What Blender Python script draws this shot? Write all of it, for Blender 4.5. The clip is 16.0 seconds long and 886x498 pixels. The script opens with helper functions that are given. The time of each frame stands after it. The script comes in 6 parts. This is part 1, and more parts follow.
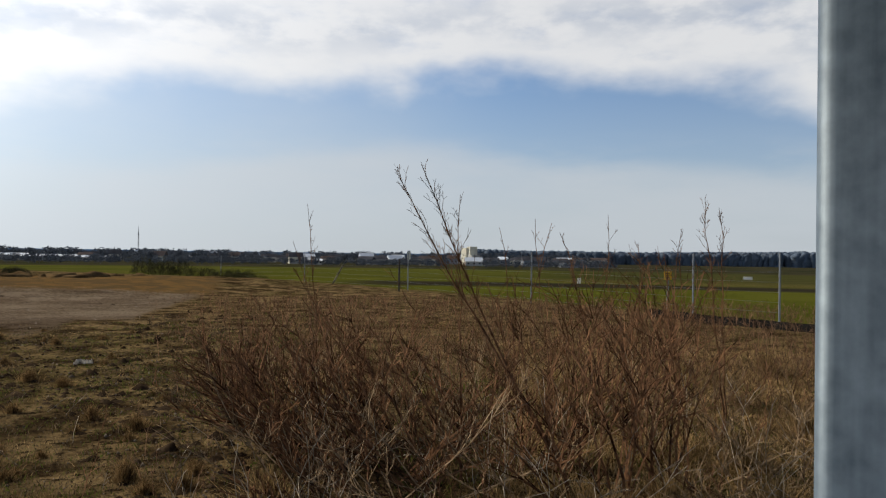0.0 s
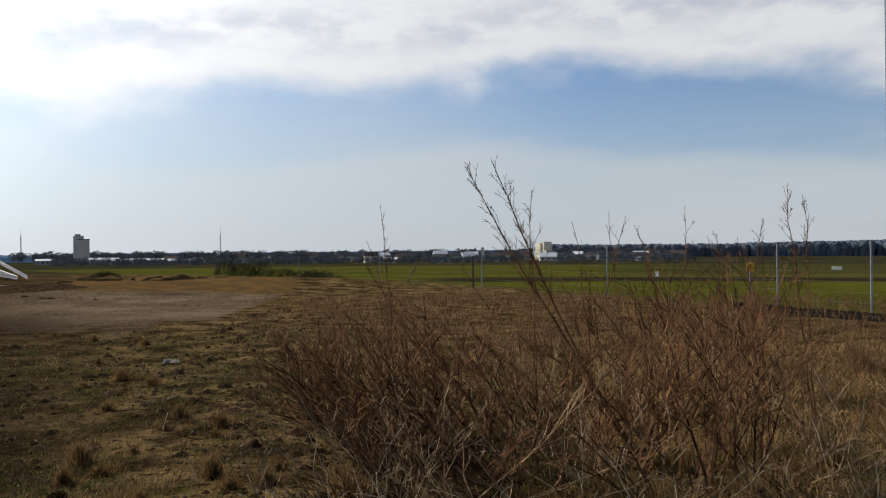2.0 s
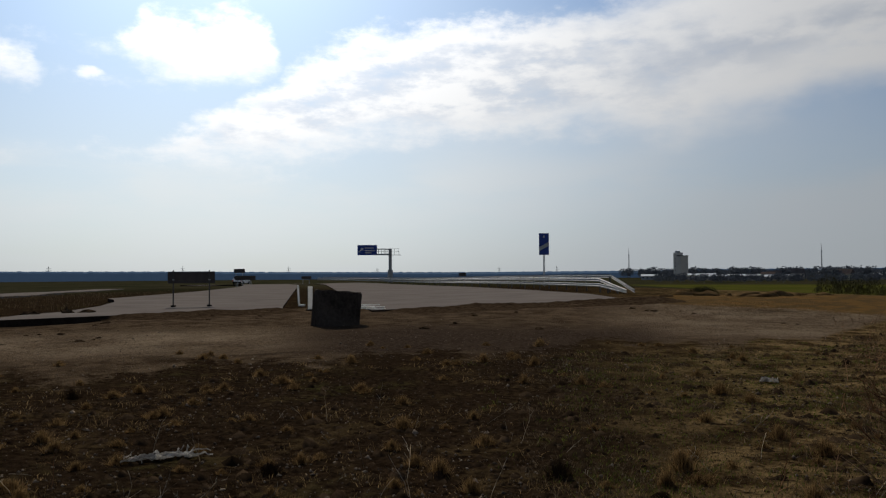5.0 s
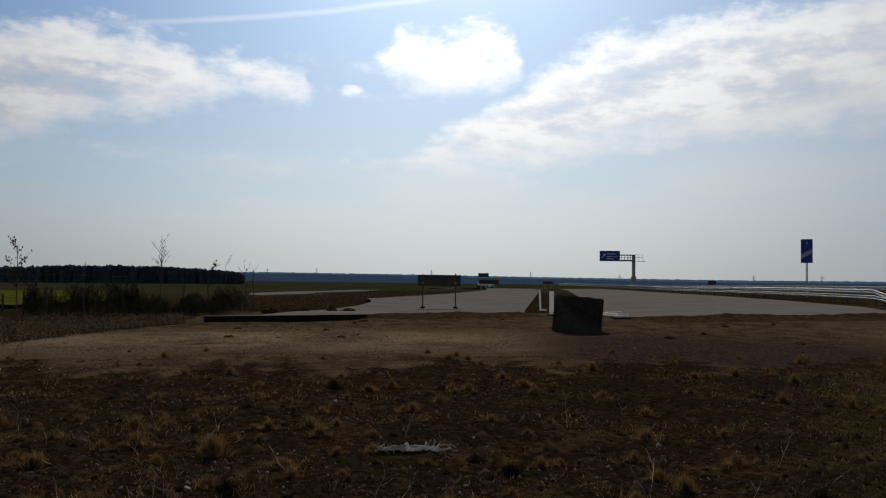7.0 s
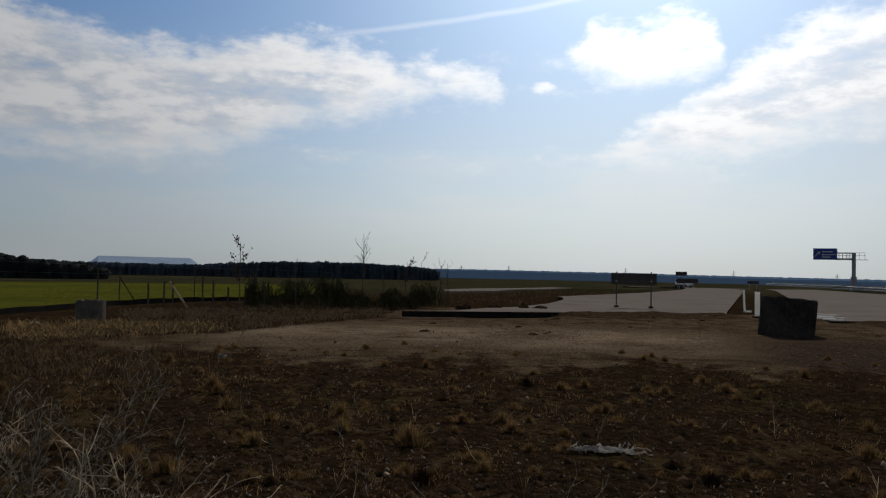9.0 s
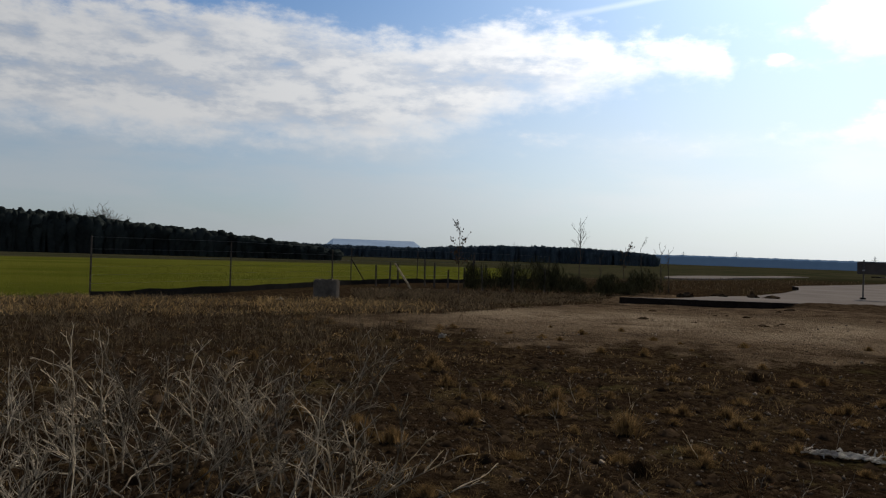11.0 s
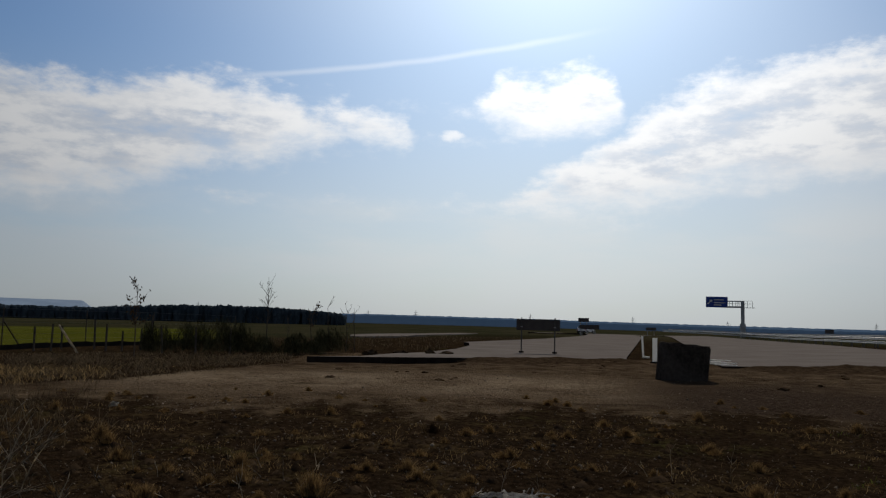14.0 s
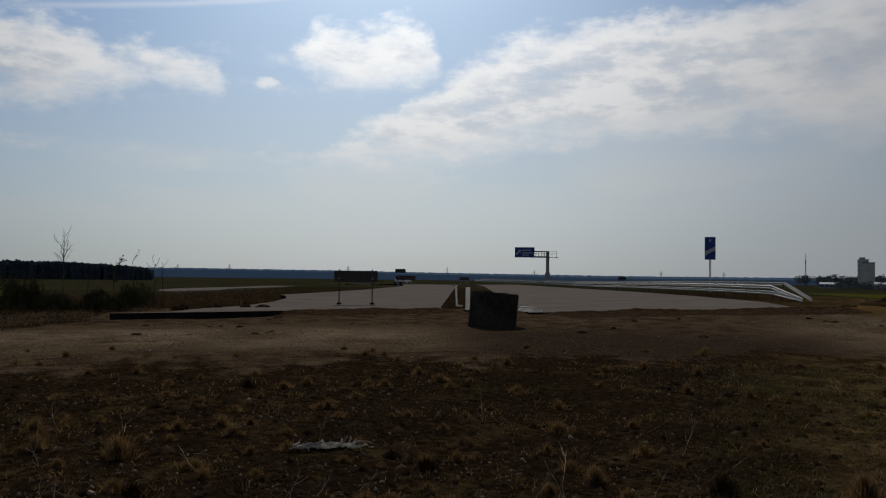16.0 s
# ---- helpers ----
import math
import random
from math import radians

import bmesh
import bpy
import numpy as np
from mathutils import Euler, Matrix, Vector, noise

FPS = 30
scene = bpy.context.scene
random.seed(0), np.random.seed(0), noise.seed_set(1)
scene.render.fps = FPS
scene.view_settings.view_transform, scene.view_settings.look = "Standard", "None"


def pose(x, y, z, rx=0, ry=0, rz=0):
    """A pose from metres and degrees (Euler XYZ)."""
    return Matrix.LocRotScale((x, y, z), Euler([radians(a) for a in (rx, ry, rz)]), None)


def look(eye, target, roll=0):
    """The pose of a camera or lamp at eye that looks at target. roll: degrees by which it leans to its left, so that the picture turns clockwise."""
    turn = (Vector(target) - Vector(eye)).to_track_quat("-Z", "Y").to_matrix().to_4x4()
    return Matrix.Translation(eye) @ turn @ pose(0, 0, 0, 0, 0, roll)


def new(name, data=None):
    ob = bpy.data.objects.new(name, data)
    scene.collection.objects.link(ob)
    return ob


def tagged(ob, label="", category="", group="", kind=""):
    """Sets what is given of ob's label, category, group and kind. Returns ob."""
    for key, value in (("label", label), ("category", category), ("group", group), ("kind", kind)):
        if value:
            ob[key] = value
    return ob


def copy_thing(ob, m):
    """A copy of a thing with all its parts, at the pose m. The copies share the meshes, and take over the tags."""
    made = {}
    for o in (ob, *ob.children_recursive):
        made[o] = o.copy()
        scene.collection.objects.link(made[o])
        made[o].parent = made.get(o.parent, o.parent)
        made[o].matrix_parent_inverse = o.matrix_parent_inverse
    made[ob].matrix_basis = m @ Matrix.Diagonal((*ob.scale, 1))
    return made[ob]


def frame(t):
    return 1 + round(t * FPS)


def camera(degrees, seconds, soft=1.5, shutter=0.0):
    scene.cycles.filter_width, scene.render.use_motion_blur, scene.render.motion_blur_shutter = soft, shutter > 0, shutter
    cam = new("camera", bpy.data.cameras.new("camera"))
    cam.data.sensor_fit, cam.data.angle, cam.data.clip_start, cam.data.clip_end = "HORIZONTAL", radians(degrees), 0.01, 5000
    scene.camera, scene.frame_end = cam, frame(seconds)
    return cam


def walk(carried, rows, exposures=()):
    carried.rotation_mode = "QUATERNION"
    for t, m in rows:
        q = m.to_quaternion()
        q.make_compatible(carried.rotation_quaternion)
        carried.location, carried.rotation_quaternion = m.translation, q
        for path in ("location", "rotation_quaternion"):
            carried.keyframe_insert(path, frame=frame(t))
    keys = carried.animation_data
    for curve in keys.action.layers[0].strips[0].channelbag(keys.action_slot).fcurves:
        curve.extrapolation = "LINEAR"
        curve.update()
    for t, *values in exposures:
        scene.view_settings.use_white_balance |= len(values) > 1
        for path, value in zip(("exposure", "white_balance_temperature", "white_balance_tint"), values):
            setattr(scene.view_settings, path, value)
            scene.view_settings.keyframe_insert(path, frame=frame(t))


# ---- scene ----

# ------------------------------------------------------------------ camera
cam = camera(59.5, 16.0, 1.2)
EYE = 1.65
TURNS = [
    (0.0, 0.0, -1.47, 0.58, -0.81), (0.5, 0.003, -3.41, 1.11, -0.45), (1.0, 0.005, -5.45, 1.23, -0.40), (1.5, 0.011, -3.28, 1.07, -0.35),
    (2.0, 0.014, 3.98, 0.32, 0.46), (2.5, 0.015, 11.99, -0.58, 0.57), (3.0, 0.015, 16.89, -0.43, 0.52), (3.5, 0.015, 24.15, 0.85, 1.09),
    (4.0, 0.015, 32.07, 2.10, 0.88), (4.2, 0.015, 35.68, 2.05, 0.74), (5.25, 0.015, 48.6, 1.75, 0.2), (6.3, 0.015, 57.22, 1.76, -0.32),
    (6.5, 0.015, 58.50, 1.91, -0.29),
    (7.0, 0.015, 63.74, 2.15, -0.67), (7.5, 0.015, 69.56, 2.06, -0.73), (8.0, 0.015, 71.36, 2.12, -1.01), (8.5, 0.015, 74.41, 2.04, -1.02),
    (9.0, 0.015, 77.84, 1.74, -1.16), (9.5, 0.015, 80.82, 1.61, -1.45), (10.0, 0.015, 85.18, 1.23, -1.75), (10.2, 0.015, 87.28, 0.97, -1.76),
    (11.25, 0.015, 94.3, 0.1, -1.9), (12.3, 0.015, 91.53, 0.29, -2.1), (12.5, 0.015, 89.35, 1.40, -2.31), (13.0, 0.015, 82.19, 4.16, -2.42),
    (13.5, 0.015, 75.63, 5.87, -2.20), (14.0, 0.015, 70.99, 5.22, -1.53), (14.5, 0.015, 66.07, 3.32, -1.41), (15.0, 0.015, 61.69, 2.81, -1.21),
    (15.5, 0.015, 59.07, 2.26, -0.85), (16.0, 0.015, 57.61, 1.92, -0.71)]
EXPOSURES = [(0.0, 0.78), (1.5, 0.78), (2.5, 0.73), (3.5, 0.58), (4.2, 0.25), (6.3, -0.22), (8.0, -0.22), (9.5, -0.08), (10.2, 0.08), (12.3, 0.42), (12.6, 0.36), (13.5, -0.05), (14.5, -0.42), (16.0, -0.55)]
walk(cam, [(t, pose(x, 0, EYE, 90 + pitch, roll, yaw)) for t, x, yaw, pitch, roll in TURNS], EXPOSURES)

# ------------------------------------------------------------------ world and sun
SUN_AZ, SUN_EL = 63.0, 37.0
# outlines of the cloud banks: azimuth, lower and upper edge, in degrees
BANK_WEST = [(73.4, 14.0, 13.2), (74.2, 12.5, 14.7), (77.7, 12.8, 15.1), (81.6, 12.0, 14.9), (84, 11.2, 15.7), (89, 10.4, 16.6), (92, 8.9, 15.9),
             (97, 7.6, 15.0), (102.6, 6.9, 15.8), (106, 7.6, 16.2), (112, 7.0, 16.0), (130, 7.0, 15.0)]
BANK_PUFF = [(57.4, 16.2, 15.2), (58.6, 14.5, 17.0), (60.5, 13.7, 18.0), (64, 13.3, 17.5), (67.2, 14.0, 17.1), (69.4, 15.8, 15.2)]
BANK_EAST = [(-45, 10, 22), (-27, 10.4, 22), (-18, 12.2, 21.5), (-8, 12.8, 21), (0, 12.9, 20.5), (2, 11.8, 20), (10, 11.5, 20), (20, 11.9, 20), (28.5, 9.8, 20),
             (34, 10.4, 18.6), (41, 10.1, 17.8), (46, 9.9, 18.0), (52.4, 9.4, 16.8), (56.5, 8.1, 15.2), (59, 7.9, 12.9), (63.2, 7.9, 10.3), (67.6, 8.6, 8.0)]
LAYER_TOP = [(-45, 6.0), (-27, 6.2), (-16, 7.4), (-9.5, 6.9), (-2, 8.5), (6, 7.9), (16, 7.1), (28, 6.0), (45, 5.0)]


def world_sky():
    w = bpy.data.worlds.new("sky")
    scene.world = w
    w.use_nodes = True
    nt = w.node_tree
    nt.nodes.clear()
    N, Lk = nt.nodes.new, nt.links.new

    def math_(op, a, b=None, c=None, clamp=False):
        n = N("ShaderNodeMath")
        n.operation, n.use_clamp = op, clamp
        for i, v in enumerate((a, b, c)):
            if v is None:
                continue
            if isinstance(v, (int, float)):
                n.inputs[i].default_value = v
            else:
                Lk(v, n.inputs[i])
        return n.outputs[0]

    def ramp(v, lo, hi):
        n = N("ShaderNodeMapRange")
        n.interpolation_type = "SMOOTHSTEP"
        Lk(v, n.inputs[0])
        n.inputs[1].default_value, n.inputs[2].default_value = lo, hi
        return n.outputs[0]

    def mix(f, a, b, kind="MIX"):
        n = N("ShaderNodeMix")
        n.data_type, n.blend_type = "RGBA", kind
        for i, v in ((0, f), (6, a), (7, b)):
            if isinstance(v, (int, float)):
                n.inputs[i].default_value = v
            elif isinstance(v, tuple):
                n.inputs[i].default_value = (*v, 1)
            else:
                Lk(v, n.inputs[i])
        return n.outputs[2]

    sky = N("ShaderNodeTexSky")
    sky.sky_type, sky.sun_disc = "NISHITA", False
    sky.sun_elevation, sky.sun_rotation = radians(SUN_EL), radians(-SUN_AZ)
    sky.air_density, sky.dust_density, sky.ozone_density = 1.0, 1.2, 1.5
    coord = N("ShaderNodeTexCoord").outputs["Generated"]
    sep = N("ShaderNodeSeparateXYZ")
    Lk(coord, sep.inputs[0])
    x, y, z = sep.outputs
    az = math_("MULTIPLY", math_("ARCTAN2", math_("MULTIPLY", x, -1), y), 57.2958)
    el = math_("MULTIPLY", math_("ARCSINE", z), 57.2958)

    def noise_at(scale, sx, sy, detail, rough):
        comb = N("ShaderNodeCombineXYZ")
        Lk(math_("MULTIPLY", az, sx), comb.inputs[0])
        Lk(math_("MULTIPLY", el, sy), comb.inputs[1])
        n = N("ShaderNodeTexNoise")
        Lk(comb.outputs[0], n.inputs["Vector"])
        n.inputs["Scale"].default_value, n.inputs["Detail"].default_value, n.inputs["Roughness"].default_value = scale, detail, rough
        return n.outputs[0]

    def profile(pts):
        """A height in degrees that follows the azimuth through the given stops."""
        lo, hi = pts[0][0], pts[-1][0]
        mr = N("ShaderNodeMapRange")
        Lk(az_w, mr.inputs[0])
        mr.inputs[1].default_value, mr.inputs[2].default_value = lo, hi
        cr = N("ShaderNodeValToRGB")
        el_ = cr.color_ramp.elements
        while len(el_) < len(pts):
            el_.new(0.5)
        for k, (a, v) in enumerate(pts):
            el_[k].position = (a - lo) / (hi - lo)
        for k, (a, v) in enumerate(pts):
            el_[k].color = (v / 30, v / 30, v / 30, 1)
        Lk(mr.outputs[0], cr.inputs[0])
        return math_("MULTIPLY", cr.outputs[0], 30.0)

    warp_a, warp_e = noise_at(0.16, 1.0, 1.6, 4, 0.55), noise_at(0.17, 0.9, 1.4, 4, 0.55)
    big = noise_at(0.42, 0.8, 1.6, 9, 0.62)
    calm = noise_at(0.085, 0.9, 1.9, 5, 0.5)
    fine = noise_at(0.22, 0.8, 1.7, 5, 0.55)
    mottle = noise_at(0.34, 0.55, 1.5, 6, 0.6)
    az_w = math_("ADD", az, math_("MULTIPLY", math_("SUBTRACT", warp_a, 0.5), 4.0))
    el_w = math_("ADD", el, math_("MULTIPLY", math_("SUBTRACT", warp_e, 0.5), 2.0))
    puff = math_("MULTIPLY", math_("SUBTRACT", big, 0.5), 4.6)
    wisp = math_("MULTIPLY", math_("SUBTRACT", calm, 0.5), 7.0)
    side = ramp(az, 22, 44)
    crisp, depth = None, None
    for bank in (BANK_WEST, BANK_PUFF, BANK_EAST):
        below = math_("SUBTRACT", el_w, profile([(a, lo) for a, lo, hi in bank]))
        above = math_("SUBTRACT", profile([(a, hi + 0.35) for a, lo, hi in bank]), el_w)
        c = math_("MULTIPLY", ramp(math_("ADD", above, puff), -0.6, 1.3), ramp(math_("ADD", below, puff), -1.1, 2.0))
        d = math_("MINIMUM", above, below)
        crisp = c if crisp is None else math_("MAXIMUM", crisp, c)
        depth = d if depth is None else math_("MAXIMUM", depth, d)
        if bank is BANK_EAST:
            soft = math_("MULTIPLY", ramp(math_("ADD", below, wisp), -1.2, 2.2), ramp(math_("ADD", above, wisp), -1.0, 2.0))
    cover = math_("ADD", math_("MULTIPLY", crisp, side), math_("MULTIPLY", soft, math_("SUBTRACT", 1.0, side)))
    # thin places let the blue through
    cover = math_("MULTIPLY", cover, math_("SUBTRACT", 1.0, math_("MULTIPLY", ramp(mottle, 0.50, 0.74), math_("MULTIPLY_ADD", side, 0.45, 0.2))))
    # small fragment between the banks
    fr_a, fr_e = math_("MULTIPLY", math_("SUBTRACT", az_w, 71.0), 0.9), math_("MULTIPLY", math_("SUBTRACT", el_w, 13.5), 2.2)
    frag = ramp(math_("ADD", math_("ADD", math_("MULTIPLY", fr_a, fr_a), math_("MULTIPLY", fr_e, fr_e)), puff), 1.4, -0.2)
    cover = math_("MAXIMUM", cover, math_("MULTIPLY", frag, 0.8))
    layer = math_("MULTIPLY", ramp(math_("SUBTRACT", math_("ADD", profile(LAYER_TOP), math_("MULTIPLY", math_("SUBTRACT", calm, 0.5), 3.0)), el), -0.5, 1.6),
                  math_("MULTIPLY", ramp(az, 40, 24), 0.62))
    # thin trail of an aircraft
    tx = math_("SUBTRACT", el, math_("MULTIPLY_ADD", az, -0.1508, 29.85))
    trail = math_("MULTIPLY", ramp(math_("ABSOLUTE", math_("ADD", tx, math_("MULTIPLY", math_("SUBTRACT", fine, 0.5), 0.35))), 0.34, 0.0),
                  math_("MULTIPLY", ramp(az, 89, 84), ramp(az, 58, 66)))
    veil = math_("MULTIPLY", math_("MULTIPLY", ramp(el, 9.5, 6.5), ramp(noise_at(0.09, 0.6, 2.2, 5, 0.55), 0.38, 0.62)), 0.55)
    # glow round the sun
    sx, sy, sz = -math.sin(radians(SUN_AZ)) * math.cos(radians(SUN_EL)), math.cos(radians(SUN_AZ)) * math.cos(radians(SUN_EL)), math.sin(radians(SUN_EL))
    near = math_("ADD", math_("ADD", math_("MULTIPLY", x, sx), math_("MULTIPLY", y, sy)), math_("MULTIPLY", z, sz))
    near = math_("POWER", math_("MAXIMUM", near, 0.0), 4)
    near2 = math_("MULTIPLY", near, near)
    lum = math_("MULTIPLY_ADD", near2, 1.05, math_("MULTIPLY_ADD", near, 0.24, 0.455))
    shade = math_("MULTIPLY", ramp(depth, 0.3, 2.6), ramp(math_("ADD", math_("MULTIPLY", mottle, 0.7), math_("MULTIPLY", big, 0.3)), 0.42, 0.57))
    shade = math_("ADD", math_("MULTIPLY", shade, side), math_("MULTIPLY", math_("MULTIPLY", ramp(depth, 1.5, 5.0), ramp(fine, 0.40, 0.62)), math_("SUBTRACT", 1.0, side)))
    cloud = mix(shade, (1.0, 1.0, 1.0), (0.70, 0.745, 0.82))
    cl = N("ShaderNodeVectorMath")
    cl.operation = "SCALE"
    Lk(cloud, cl.inputs[0])
    Lk(lum, cl.inputs[3])
    haze = math_("MULTIPLY", ramp(el, 20, -2), math_("MULTIPLY_ADD", near, 0.45, 0.62))
    hz = N("ShaderNodeVectorMath")
    hz.operation = "SCALE"
    Lk(mix(ramp(near, 0.15, 0.7), (0.90, 0.97, 1.04), (0.955, 0.985, 0.98)), hz.inputs[0])
    low_glow = math_("MULTIPLY", math_("MULTIPLY", ramp(el, 15, 2), ramp(near, 0.2, 0.5)), 0.11)
    Lk(math_("ADD", low_glow, math_("MULTIPLY_ADD", near2, 0.82, math_("MULTIPLY_ADD", near, 0.3, 0.345))), hz.inputs[3])
    sc = N("ShaderNodeVectorMath")
    sc.operation = "SCALE"
    Lk(mix(1.0, sky.outputs[0], (0.71, 1.0, 1.31), "MULTIPLY"), sc.inputs[0])
    # the sky deepens towards the zenith
    Lk(math_("MULTIPLY", math_("MULTIPLY_ADD", ramp(el, 62, 18), 0.86, 0.14), math_("MULTIPLY_ADD", near, 0.020, 0.047)), sc.inputs[3])
    out = mix(haze, sc.outputs[0], hz.outputs[0])
    out = mix(veil, out, hz.outputs[0])
    thin_veil = math_("MULTIPLY", math_("MULTIPLY", ramp(az, -8, 14), ramp(az, 60, 38)), math_("MULTIPLY", ramp(el, 24, 8), 0.5))
    out = mix(math_("MULTIPLY", thin_veil, math_("MULTIPLY_ADD", calm, 1.2, 0.3)), out, hz.outputs[0])
    out = mix(layer, out, hz.outputs[0])
    out = mix(math_("MULTIPLY", trail, 0.24), out, cl.outputs[0])
    out = mix(math_("MULTIPLY", cover, 0.92), out, cl.outputs[0])
    gl = N("ShaderNodeVectorMath")
    gl.operation = "SCALE"
    gl.inputs[0].default_value = (1.0, 0.98, 0.93)
    Lk(math_("MULTIPLY", math_("POWER", near, 4.0), 0.50), gl.inputs[3])
    out = mix(1.0, out, gl.outputs[0], "ADD")
    bg = N("ShaderNodeBackground")
    Lk(out, bg.inputs[0])
    bg.inputs[1].default_value = 1.0
    o = N("ShaderNodeOutputWorld")
    Lk(bg.outputs[0], o.inputs[0])


world_sky()
lamp = bpy.data.lights.new("sun", "SUN")
lamp.energy, lamp.angle, lamp.color = 2.3, radians(0.6), (1.0, 0.90, 0.76)
sun = new("sun", lamp)
_a, _e = radians(SUN_AZ), radians(SUN_EL)
sun.matrix_world = look((-60 * math.sin(_a) * math.cos(_e), 60 * math.cos(_a) * math.cos(_e), 60 * math.sin(_e)), (0, 0, 0))


# ------------------------------------------------------------------ materials
def material(name, c1, c2, scale=4.0, rough=0.85, bump=0.3, metal=0.0, spec=0.3, detail_scale=None, rand=0.0, through_light=0.0, bump_dist=0.01):
    """Two colours mixed by noise at two scales, with a fine bump."""
    m = bpy.data.materials.new(name)
    m.use_nodes = True
    nt = m.node_tree
    N, Lk = nt.nodes.new, nt.links.new
    b = nt.nodes["Principled BSDF"]
    co = N("ShaderNodeTexCoord").outputs["Object"]
    n1, n2 = N("ShaderNodeTexNoise"), N("ShaderNodeTexNoise")
    for n, sc in ((n1, scale), (n2, detail_scale or scale * 7)):
        n.inputs["Scale"].default_value, n.inputs["Detail"].default_value = sc, 5
        Lk(co, n.inputs["Vector"])
    mixn = N("ShaderNodeMix")
    mixn.data_type = "RGBA"
    mixn.inputs[6].default_value, mixn.inputs[7].default_value = (*c1, 1), (*c2, 1)
    ad = N("ShaderNodeMath")
    ad.operation = "MULTIPLY_ADD"
    ad.inputs[1].default_value = 0.6
    Lk(n1.outputs[0], ad.inputs[0])
    hf = N("ShaderNodeMath")
    hf.operation = "MULTIPLY"
    hf.inputs[1].default_value = 0.4
    Lk(n2.outputs[0], hf.inputs[0])
    Lk(hf.outputs[0], ad.inputs[2])
    mr = N("ShaderNodeMapRange")
    mr.inputs[1].default_value, mr.inputs[2].default_value = 0.36, 0.64
    Lk(ad.outputs[0], mr.inputs[0])
    Lk(mr.outputs[0], mixn.inputs[0])
    col = mixn.outputs[2]
    if rand:
        geo = N("ShaderNodeNewGeometry")
        hsv = N("ShaderNodeHueSaturation")
        r2 = N("ShaderNodeMapRange")
        r2.inputs[3].default_value, r2.inputs[4].default_value = 1 - rand, 1 + rand
        Lk(geo.outputs["Random Per Island"], r2.inputs[0])
        Lk(r2.outputs[0], hsv.inputs["Value"])
        Lk(col, hsv.inputs["Color"])
        col = hsv.outputs[0]
    Lk(col, b.inputs["Base Color"])
    b.inputs["Roughness"].default_value, b.inputs["Metallic"].default_value = rough, metal
    b.inputs["Specular IOR Level"].default_value = spec if rough < 0.75 else 0.0
    if bump:
        bp = N("ShaderNodeBump")
        bp.inputs["Strength"].default_value, bp.inputs["Distance"].default_value = bump, bump_dist
        Lk(n2.outputs[0], bp.inputs["Height"])
        Lk(bp.outputs[0], b.inputs["Normal"])
    if through_light:
        tr, mx = N("ShaderNodeBsdfTranslucent"), N("ShaderNodeMixShader")
        Lk(col, tr.inputs[0])
        mx.inputs[0].default_value = through_light
        Lk(b.outputs[0], mx.inputs[1])
        Lk(tr.outputs[0], mx.inputs[2])
        Lk(mx.outputs[0], nt.nodes["Material Output"].inputs[0])
    return m


